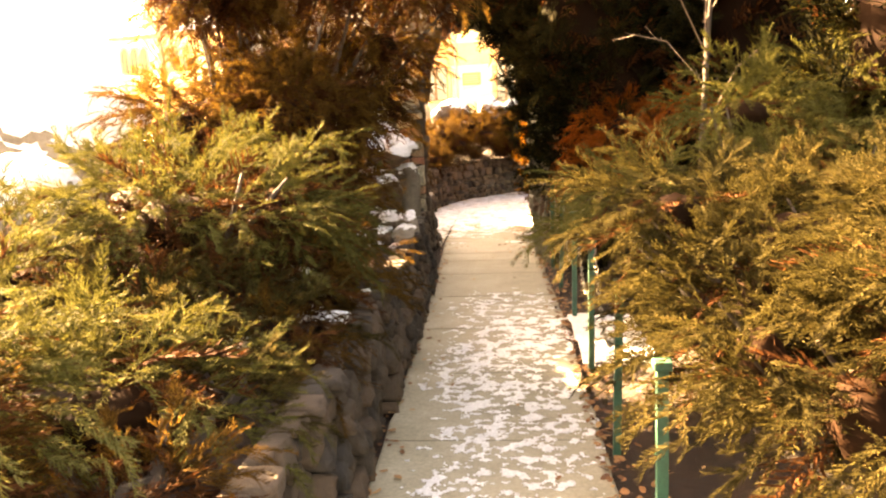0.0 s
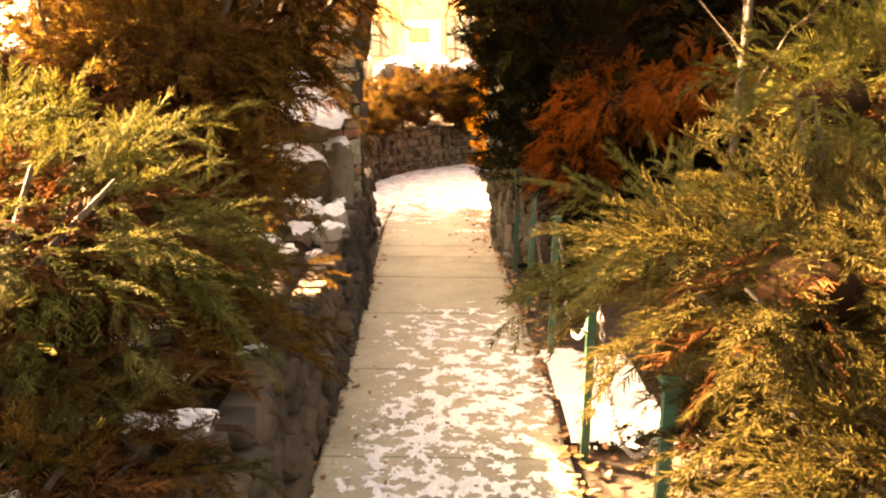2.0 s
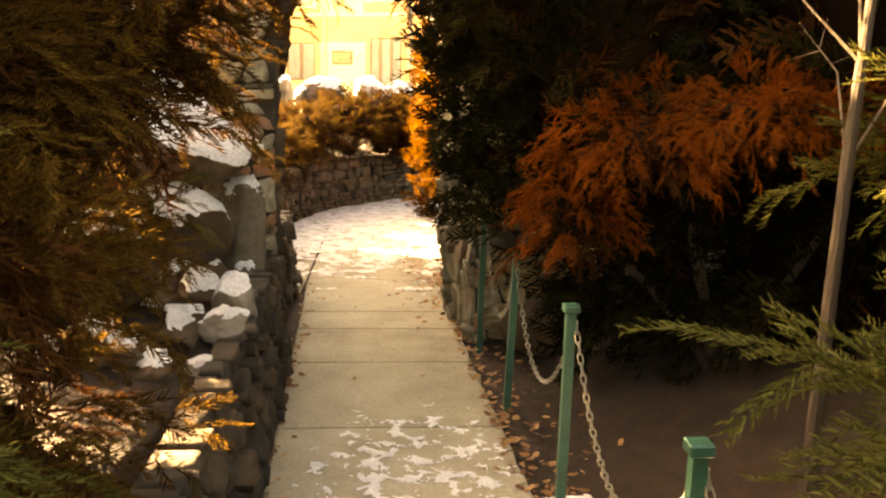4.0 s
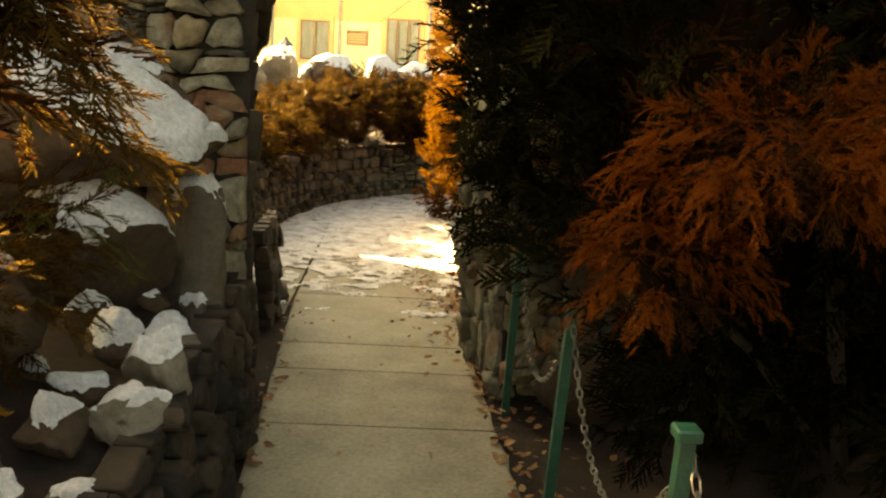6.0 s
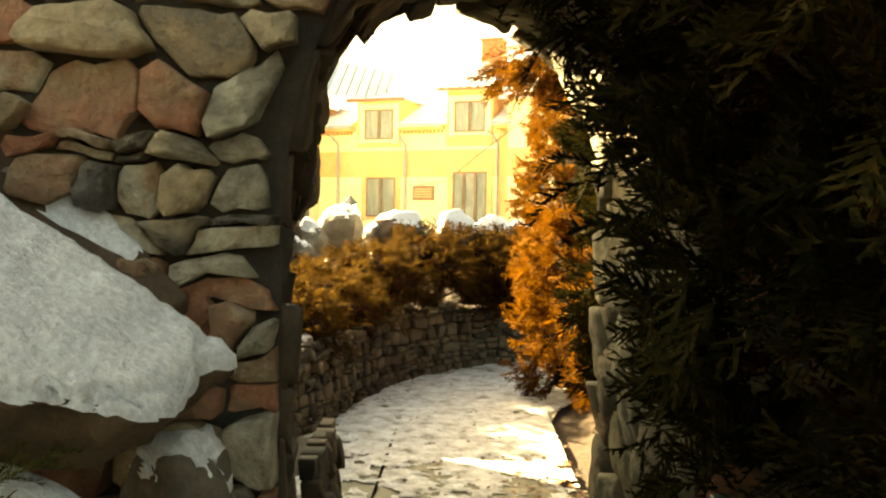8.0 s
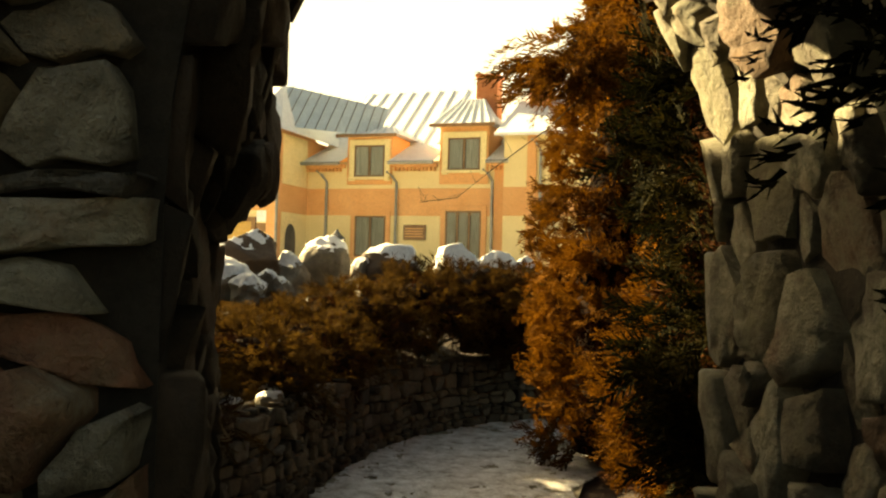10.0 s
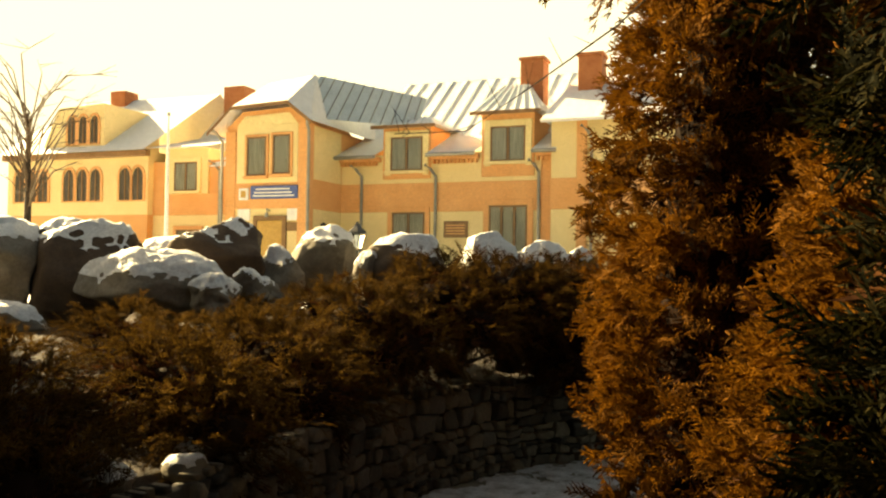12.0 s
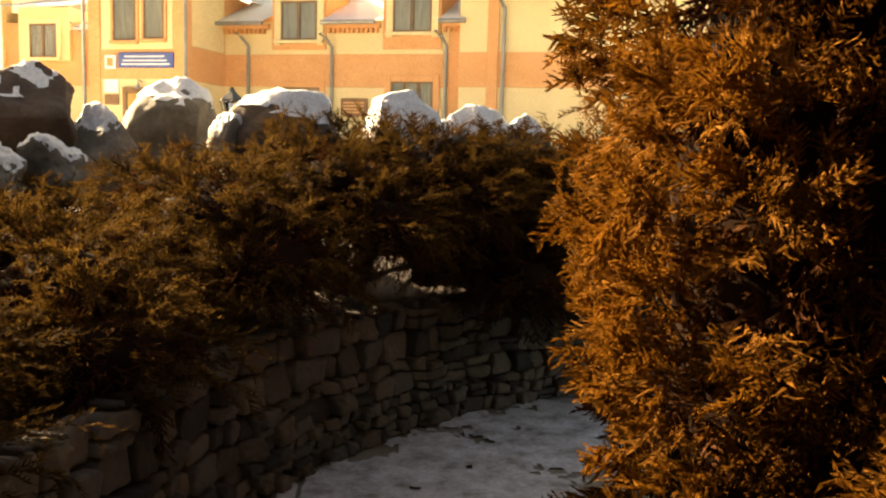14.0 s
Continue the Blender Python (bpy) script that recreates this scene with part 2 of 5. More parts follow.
def build_ground():
    xs, ys = axis(-6, 6, 0.12, 900, -900), axis(-4, 22, 0.12, 900, -900)
    gx, gy = np.meshgrid(xs, ys)
    z = np.array([ground_z(a, b) for a, b in zip(gx.ravel(), gy.ravel())])
    pts = np.stack([gx.ravel(), gy.ravel(), z], 1)
    near = (np.abs(pts[:, 0]) < 7) & (pts[:, 1] > -5) & (pts[:, 1] < 23)
    pts[near, 2] += 0.02 * noise_at(pts[near] * (1, 1, 0), 3.1) + 0.012 * noise_at(pts[near] * (1, 1, 0), 11)
    onpath = (pts[:, 0] > -0.9) & (pts[:, 0] < 1.3) & (z < 0)
    pts[onpath, 2] = -0.03
    w = len(xs)
    i = (np.arange(len(ys) - 1)[:, None] * w + np.arange(w - 1)).ravel()
    me = tri_mesh("ground", pts, np.stack([i, i + 1, i + w + 1, i + w], 1), True)
    me.materials.append(M["litter"])
    tagged(new("ground", me), "brown leaf-littered garden soil with raised beds", "ground", kind="structure")


build_ground()


# ---- masonry ----
def voronoi_cells(points, box, weight=None):
    """Cells of points in the rectangle box, as polygons; weight: a radius for each, so that stones differ in size."""
    x0, x1, y0, y1 = box
    out = []
    for i, p in enumerate(points):
        poly = [np.array(c, float) for c in ((x0, y0), (x1, y0), (x1, y1), (x0, y1))]
        near = np.argsort(((points - p) ** 2).sum(1))[1:30]
        for j in near:
            d = points[j] - p
            mid = (p + points[j]) / 2
            if weight is not None:
                mid = mid + d * (weight[i] ** 2 - weight[j] ** 2) / (2 * (d @ d))
            side = [(c - mid) @ d for c in poly]
            if max(side) <= 0:
                continue
            cut = []
            for k in range(len(poly)):
                a, b, sa, sb = poly[k], poly[k - 1], side[k], side[k - 1]
                if (sa <= 0) != (sb <= 0):
                    cut.append(b + (a - b) * (sb / (sb - sa)))
                if sa <= 0:
                    cut.append(a)
            poly = cut
            if len(poly) < 3:
                break
        if len(poly) >= 3:
            out.append(np.array(poly))
    return out


def rubble(box, small, large, rng, aspect=1.4, tries=6000):
    """Cells of a rubble wall: stones of very mixed size, longer than high by the aspect."""
    x0, x1, y0, y1 = box
    flat = (x0 / aspect, x1 / aspect, y0, y1)
    pts, rad = np.zeros((0, 2)), np.zeros(0)
    sizes = rng.uniform(small**0.6, large**0.6, tries) ** (1 / 0.6)
    sizes = np.r_[np.sort(sizes[: tries // 3])[::-1], np.full(tries - tries // 3, small)]
    for r in sizes:
        p = np.array([rng.uniform(flat[0], flat[1]), rng.uniform(flat[2], flat[3])])
        if len(pts) and (np.hypot(*(pts - p).T) < (rad + r) * 0.88).any():
            continue
        pts, rad = np.r_[pts, [p]], np.r_[rad, r]
    return [c * (aspect, 1) for c in voronoi_cells(pts, flat, rad)]


def coursed(box, low, high, rng, skew=0.35):
    """Cells of roughly coursed rubble: wavy beds of uneven height, stones of uneven length, some split in two."""
    x0, x1, z0, z1 = box
    beds = [z0]
    while beds[-1] < z1:
        beds.append(beds[-1] + rng.uniform(low, high))
    beds = [b for b in beds if b < z1 - 0.4 * low] + [z1]
    seed = rng.uniform(0, 90)

    def bed(k, x):
        if k in (0, len(beds) - 1):
            return beds[k]
        return beds[k] + 0.55 * low * noise.noise((x * 2.1, k * 3.7, seed)) + 0.45 * low * noise.noise((x * 7, k * 5.1, seed))

    cells = []
    for k in range(len(beds) - 1):
        h = beds[k + 1] - beds[k]
        x, lean = x0, 0.0
        while x < x1:
            w = min(h * rng.uniform(0.65, 1.9), 0.30)
            tilt = rng.uniform(-skew, skew) * h
            cuts = [(0.0, 1.0)]
            if rng.random() < 0.33 and h > low * 1.2:
                s = rng.uniform(0.35, 0.65)
                cuts = [(0.0, s), (s, 1.0)]
            for a, b in cuts:
                def at(t, v):
                    xx = x + lean * (v - 0.5) + t * (w + (tilt - lean) * (v - 0.5))
                    p, q = bed(k, xx), bed(k + 1, xx)
                    return np.array((xx, p + (q - p) * v))
                c = rng.uniform(0.04, 0.26, 4)
                m = rng.uniform(0.3, 0.7, 2)
                poly = [at(c[0], a), at(m[0], a + 0.02), at(1 - c[1], a), at(1, a + (b - a) * c[1]), at(1, b - (b - a) * c[2]), at(1 - c[2], b), at(m[1], b - 0.02), at(c[3], b), at(0, b - (b - a) * c[3]), at(0, a + (b - a) * c[0])]
                cells.append(np.array(poly))
            x, lean = x + w, tilt
    return cells


def stone_mesh(poly, depth, gap, rng, place, fine=2):
    """One stone: the cell drawn in by the joint, roughened, bulging to its depth."""
    c = poly.mean(0)
    rim = []
    for k in range(len(poly)):
        a, b = poly[k], poly[(k + 1) % len(poly)]
        n = max(1, min(fine, int(np.hypot(*(b - a)) / 0.03)))
        for q in range(n):
            rim.append(a + (b - a) * (q / n))
    rim = np.array(rim)
    rad = np.hypot(*(rim - c).T)[:, None]
    rim = c + (rim - c) * np.clip(1 - gap / np.maximum(rad, 0.02), 0.4, 1) * (1 + rng.uniform(-0.06, 0.03, (len(rim), 1)))
    rim = 0.97 * rim + 0.015 * np.roll(rim, 1, 0) + 0.015 * np.roll(rim, -1, 0)
    tilt = rng.uniform(-0.38, 0.38, 2)
    n, vs = len(rim), []
    for s, d in ((0.99, -0.035), (1.0, depth * 0.82), (0.95, depth * 0.98), (0.55, depth * 1.02)):
        ring = c + (rim - c) * s
        lift = d + (ring - c) @ tilt * (0.55 if d > 0 else 0) + rng.uniform(-0.16, 0.16, n) * max(depth, 0.02) * (d > 0)
        vs += [place(u, v, w) for (u, v), w in zip(ring, lift)]
    vs.append(place(c[0], c[1], depth * 1.07))
    fs = []
    for r in range(3):
        for k in range(n):
            a, b = r * n + k, r * n + (k + 1) % n
            fs += [(a, b, b + n), (a, b + n, a + n)]
    fs += [(3 * n + k, 3 * n + (k + 1) % n, 4 * n) for k in range(n)]
    return vs, fs


def lay_stones(parent, cells, place, material, depth, gap, seed, fine=2, name="stone", smooth=False):
    rng = np.random.default_rng(seed)
    for poly in cells:
        a = 0.5 * abs(np.dot(poly[:, 0], np.roll(poly[:, 1], 1)) - np.dot(poly[:, 1], np.roll(poly[:, 0], 1)))
        if a < 0.0012:
            continue
        vs, fs = stone_mesh(poly, depth * rng.uniform(0.35, 1.5), gap * rng.uniform(0.5, 1.3), rng, place, fine)
        me = tri_mesh(name, vs, fs, smooth)
        part_mesh(name, me, material, parent)


# ---- arch wall ----
ARCH_BACK_Y, ARCH_TOP = 8.2, 3.4


def arch_y(x):
    return 7.0 + 0.22 * (x + 0.3)


def arch_outline(left, right, spring, crown, n=24):
    """Opening's edge from the left foot over the crown to the right foot, as (x, z)."""
    c, r = (left + right) / 2, (right - left) / 2
    pts = [(left - 0.02, -0.05), (left, 0.5), (left, 1.05)]
    pts += [(c - r * math.cos(t), spring + (crown - spring) * math.sin(t)) for t in np.linspace(0, math.pi, n)]
    return pts + [(right, 1.05), (right, 0.5), (right + 0.02, -0.05)]


FRONT = arch_outline(-0.30, 0.94, 1.62, 2.62)
BACK = [(max(x, -0.59 if z < 1.64 else (-0.52 if z < 1.72 else -0.46)), z) for x, z in arch_outline(-0.60, 0.80, 1.62, 2.56)]


def inside_front(x, z, margin=0.0):
    c, r = 0.32, 0.62 - margin
    if abs(x - c) >= r:
        return False
    return z < 1.62 or ((x - c) / r) ** 2 + ((z - 1.62) / (1.0 - margin)) ** 2 < 1


def build_arch():
    wall = tagged(new("wall_arch"), "rubble stone garden wall with an arched passage", "wall", kind="structure")
    bm = bmesh.new()
    x0, x1 = -2.15, 3.2

    def outer(k, n, y):
        t = k / (n - 1)
        if t < 0.3:
            return (x0, y(x0), -0.05 + (ARCH_TOP + 0.05) * t / 0.3)
        if t > 0.7:
            return (x1, y(x1), -0.05 + (ARCH_TOP + 0.05) * (1 - t) / 0.3)
        x = x0 + (x1 - x0) * (t - 0.3) / 0.4
        return (x, y(x), ARCH_TOP)

    n = len(FRONT)
    rows = []
    for prof, y in ((FRONT, lambda x: arch_y(x)), (BACK, lambda x: ARCH_BACK_Y)):
        rows.append(([bm.verts.new((x, y(x), z)) for x, z in prof], [bm.verts.new(outer(k, n, y)) for k in range(n)]))
    (fi, fo), (bi, bo) = rows
    for k in range(n - 1):
        bm.faces.new((fi[k], fi[k + 1], fo[k + 1], fo[k]))
        bm.faces.new((bi[k + 1], bi[k], bo[k], bo[k + 1]))
        bm.faces.new((fi[k + 1], fi[k], bi[k], bi[k + 1]))
        bm.faces.new((fo[k], fo[k + 1], bo[k + 1], bo[k]))
    bm.normal_update()
    part("wall_core", bm, M["mortar"], wall)

    # front face
    box = (-1.9, 1.7, 0.0, 3.1)
    cells = []
    for poly in coursed(box, 0.075, 0.20, np.random.default_rng(11), 0.7):
        poly = np.array([(x + 0.028 * noise.noise((x * 6, z * 6, 1)) + 0.016 * noise.noise((x * 15, z * 15, 4)), z + 0.05 * noise.noise((x * 5, z * 5, 9)) + 0.018 * noise.noise((x * 14, z * 14, 6))) for x, z in poly])
        if inside_front(*poly.mean(0), 0.02):
            continue
        q = []
        for x, z in poly:
            if inside_front(x, z, 0.0):
                c = 0.32
                if z < 1.62:
                    x = c - 0.62 if x < c else c + 0.62
                else:
                    k = 1 / math.sqrt(((x - c) / 0.62) ** 2 + (z - 1.62) ** 2 + 1e-9)
                    x, z = c + (x - c) * k, 1.62 + (z - 1.62) * k
            q.append((x, z))
        cells.append(np.array(q))
    lay_stones(wall, cells, lambda u, v, d: (u, arch_y(u) - d, v), M["stone"], 0.07, 0.006, 3, 3)

    # inner faces of the passage: along the depth and round the opening
    def lofted(i0, i1):
        f, b = np.array(FRONT[i0:i1]), np.array(BACK[i0:i1])
        s = np.r_[0, np.cumsum(np.hypot(*np.diff(b, axis=0).T))]

        def at(u, v, d):
            pf = np.array([np.interp(v, s, f[:, k]) for k in (0, 1)])
            pb = np.array([np.interp(v, s, b[:, k]) for k in (0, 1)])
            y0 = arch_y(pf[0])
            p = pf + (pb - pf) * u
            q0, q1 = (np.array([np.interp(w, s, b[:, k]) for k in (0, 1)]) for w in (v - 0.03, v + 0.03))
            t = (q1 - q0) / max(1e-6, np.hypot(*(q1 - q0)))
            return (p[0] + t[1] * d, y0 + (ARCH_BACK_Y - y0) * u, p[1] - t[0] * d)

        return at, s[-1]

    n = len(FRONT)
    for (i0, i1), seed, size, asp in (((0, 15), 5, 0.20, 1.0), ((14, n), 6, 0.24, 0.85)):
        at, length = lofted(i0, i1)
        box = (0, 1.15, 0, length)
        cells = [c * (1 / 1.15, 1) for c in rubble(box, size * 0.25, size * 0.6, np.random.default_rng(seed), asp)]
        # Left side takes the darker stone to put its shade into the colour.
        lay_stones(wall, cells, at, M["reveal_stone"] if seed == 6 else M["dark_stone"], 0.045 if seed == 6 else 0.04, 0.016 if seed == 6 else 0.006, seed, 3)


build_arch()


# ---- low walls ----
def low_wall(name, label, place, length, height, size, seed, material, depth=0.06, top=None, aspect=1.5):
    wall = tagged(new(name), label, "wall", kind="structure")
    rng = np.random.default_rng(seed)
    box = (0, length, 0, height)
    cells = coursed(box, size * 0.5, size * 1.15, rng) if aspect > 1.5 else rubble(box, size * 0.28, size * 0.62, rng, 1.3)
    lay_stones(wall, cells, place, material, depth, 0.007, seed)
    bm = bmesh.new()
    rows = []
    for s in np.arange(0, length + 0.01, 0.15):
        rows.append([bm.verts.new(place(s, v, d)) for v, d in ((-0.05, -0.01), (height - 0.07, -0.01), (height - 0.12, -0.2), (-0.05, -0.2))])
    for a, b in zip(rows, rows[1:]):
        for k in range(3):
            bm.faces.new((a[k], b[k], b[k + 1], a[k + 1]))
    part("wall_core", bm, M["mortar"], wall)
    return wall


def place_left(s, v, d):
    y = -1.6 + s
    return (left_edge(y) - 0.07 - 0.12 * v + d, y, v * (1 + 0.05 * max(0, y - 5)))


def place_curve(s, v, d):
    p, q = curve_at(s), curve_at(s + 0.05)
    t = (q - p) / np.hypot(*(q - p))
    return (p[0] - t[1] * (0.08 * v - d) * 1, p[1] + t[0] * (0.08 * v - d), v)


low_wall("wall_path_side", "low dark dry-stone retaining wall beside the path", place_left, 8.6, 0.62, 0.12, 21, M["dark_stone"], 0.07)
low_wall("wall_curved", "curved dry-stone retaining wall, stone darkened as in shade", lambda s, v, d: place_curve(s + 0.6, v, d), 10.3, 0.68, 0.11, 22, M["bank_stone"], 0.05, aspect=1.7)
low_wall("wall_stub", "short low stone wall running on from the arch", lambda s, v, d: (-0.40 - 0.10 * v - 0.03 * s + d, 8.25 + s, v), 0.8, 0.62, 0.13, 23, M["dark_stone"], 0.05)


# Unseen wall added to keep direct sun off the passage and landing.
low_wall("sun_block_wall", "unseen high wall added to block sun from the arch passage", lambda s, v, d: (-1.78 - 0.65 * max(0, s - 2.2) + d, 8.22 + s, v), 4.5, 3.3, 0.3, 24, M["dark_stone"], 0.04)


# ---- path ----
def build_path():
    path = tagged(new("path"), "worn concrete slab garden path", "path", kind="structure")
    joints = [-4.0, -2.9, -1.8, -0.75, 0.3, 1.4, 2.5, 3.6, 4.7, 5.8, 6.82, 7.56, 8.02, 9.15, 10.2, 11.3]
    for a, b in zip(joints, joints[1:]):
        bm = bmesh.new()
        g = 0.006
        ys = np.linspace(a + g, b - g, 9)
        rows = []
        for y in ys:
            l, r = left_edge(y) + 0.0, right_edge(y)
            l += 0.012 * noise.noise((0, y * 7, 3))
            r += 0.02 * noise.noise((5, y * 6, 3))
            rows.append([bm.verts.new((x, y, z)) for x, z in ((l, -0.06), (l, -0.004), (l + 0.012, 0.003), (r - 0.012, 0.003), (r, -0.004), (r, -0.06))])
        for p, q in zip(rows, rows[1:]):
            for k in range(5):
                bm.faces.new((p[k], p[k + 1], q[k + 1], q[k]))
        bm.faces.new(rows[0][::-1])
        bm.faces.new(rows[-1])
        part("slab", bm, M["concrete"], path)
    # the wider landing beyond the arch follows the curved wall
    pts, tri = [], []
    far = [s for s in np.linspace(1.0, CURVE_S[-1] - 4.5, 60)]
    inner = [(-0.33, 8.6), (-0.33, 11.3), (0.86, 11.3), (1.15, 12.6), (1.75, 13.4), (4.0, 14.1)]
    si = np.r_[0, np.cumsum(np.hypot(*np.diff(np.array(inner), axis=0).T))]
    for s in far:
        t = (s - far[0]) / (far[-1] - far[0])
        w = np.array([np.interp(t * si[-1], si, [p[k] for p in inner]) for k in (0, 1)])
        o = curve_at(s)
        for q in np.linspace(0, 1, 8):
            pts.append((*(o + (w - o) * q), -0.002))
    for i in range(len(far) - 1):
        for k in range(7):
            a = i * 8 + k
            tri.append((a, a + 1, a + 9, a + 8))
    me = tri_mesh("landing", pts, tri)
    part_mesh("landing", me, M["concrete"], path)


build_path()


def snow_sheet(name, label, inside, box, step, thick, grain, bias, seed, material="snow"):
    """A thin broken sheet of snow: cells of a fine grid where a noise is high, raised with a soft rim."""
    x0, x1, y0, y1 = box
    xs, ys = np.arange(x0, x1, step), np.arange(y0, y1, step)
    val = np.full((len(ys), len(xs)), -1.0)
    for j, y in enumerate(ys):
        for i, x in enumerate(xs):
            m = inside(x, y)
            if m > -0.6:
                v = Vector((x * grain * 0.75, y * grain, seed))
                val[j, i] = m + bias + 0.62 * noise.noise(v * 0.9) + 0.42 * noise.noise(v * 2.7) + 0.25 * noise.noise(v * 7)
    keep = val > 0
    base = np.array([[max(0.004, ground_base(x, y)) for x in xs] for y in ys])
    z = base + np.where(keep, thick * np.clip(val * 3, 0.15, 1), 0.0)
    jx = np.array([[noise.noise((x * 40, y * 40, 7)) * step * 0.4 for x in xs] for y in ys])
    pts = np.stack([np.broadcast_to(xs, z.shape) + jx, np.broadcast_to(ys[:, None], z.shape) - jx, z], -1).reshape(-1, 3)
    w = len(xs)
    face = keep[:-1, :-1] & keep[1:, 1:] & keep[1:, :-1] | keep[:-1, 1:] & keep[1:, :-1] & keep[:-1, :-1]
    jj, ii = np.nonzero(face)
    a = jj * w + ii
    me = tri_mesh(name, pts, np.stack([a, a + 1, a + w + 1, a + w], 1), True)
    me.materials.append(M[material])
    return tagged(new(name, me), label, "snow", kind="stuff")


def ground_base(x, y):
    if y < 7.6 and (x > right_edge(y) + 0.02 or x < left_edge(y) - 0.16):
        return ground_z(x, y) + 0.028
    return 0.005


def on_path(x, y):
    edge = min(x - left_edge(y) - 0.1, right_edge(y) - 0.03 - x) * 3
    centre = 0.5 + 0.08 * math.sin(y * 3)
    side = 1 - ((x - centre - 0.05) / 0.42) ** 2
    return min(edge, 0.0) + 0.35 * min(side, 0.6) + np.interp(y, [-4, 0, 2.2, 3.2, 4.5, 5.3, 5.9, 6.3, 7], [-0.1, 0.1, 0.12, 0.2, 0.25, 0.2, -0.05, -0.6, -1])


def on_landing(x, y):
    b = -behind_curve(x, y)
    if b < 0.03 or x > 0.95 + 0.6 * max(0, y - 12):
        return -1
    return 0.5 * min(1, b * 3) - 0.15 + np.interp(y, [8.4, 9.6, 10.6, 12], [-0.7, -0.35, 0.1, 0.2]) - 0.9 * max(0, 1 - math.hypot((x - 1.05) / 0.42, (y - 13.45) / 0.55)) - (0.35 if x < -0.31 and x > -0.35 else 0)


snow_sheet("snow_on_path", "trodden broken snow crust on the concrete path", on_path, (-0.2, 1.05, -2.0, 6.5), 0.010, 0.005, 16, -0.34, 2.0)
snow_sheet("snow_on_landing", "trodden snow with footprints on the path beyond the arch", on_landing, (-2.2, 2.6, 8.5, 15.3), 0.024, 0.012, 9, 0.0, 5.0, "trodden")
snow_sheet("snow_on_bed", "patches of snow on the bed between junipers and path wall", lambda x, y: 0.5 - abs((y - 2.7) / 1.0) ** 3 - abs((x + 0.62) / 0.3) ** 3, (-1.1, -0.3, 1.5, 4.0), 0.02, 0.02, 6, -0.36, 9.0)


def lawn():
    """Unseen snow between bank and building, added to bounce light onto the facade."""
    xs, ys = np.linspace(-40, 40, 81), np.linspace(17.2, 60, 60)
    gx, gy = np.meshgrid(xs, ys)
    z = np.array([ground_z(a, b) + 0.035 for a, b in zip(gx.ravel(), gy.ravel())])
    i = (np.arange(59)[:, None] * 81 + np.arange(80)).ravel()
    me = tri_mesh("bounce_snow", np.stack([gx.ravel(), gy.ravel(), z], 1), np.stack([i, i + 1, i + 82, i + 81], 1), True)
    me.materials.append(M["snow"])
    tagged(new("bounce_snow", me), "unseen snow sheet added to bounce light onto the building", "snow", kind="stuff")


lawn()
snow_sheet("snow_by_posts", "patch of fresh snow beside the chain posts", lambda x, y: 0.9 - abs((y - 4.35) / 0.62) ** 3 - (0 if right_edge(y) + 0.02 < x < right_edge(y) + 0.5 else 1.5), (0.9, 1.6, 3.3, 5.4), 0.016, 0.02, 7, 0.1, 8.0)



# ---- rocks ----
def pieces(bm, least=14):
    """The connected pieces of a mesh, largest first, without the crumbs."""
    left, out = set(bm.faces), []
    while left:
        stack, some = [left.pop()], []
        while stack:
            f = stack.pop()
            some.append(f)
            for e in f.edges:
                for g in e.link_faces:
                    if g in left:
                        left.discard(g)
                        stack.append(g)
        if len(some) >= least:
            new_bm, at = bmesh.new(), {}
            for f in some:
                for p in f.verts:
                    if p not in at:
                        at[p] = new_bm.verts.new(p.co)
                new_bm.faces.new([at[p] for p in f.verts]).smooth = True
            out.append((len(some), new_bm))
    bm.free()
    return [b for _, b in sorted(out, key=lambda q: -q[0])]


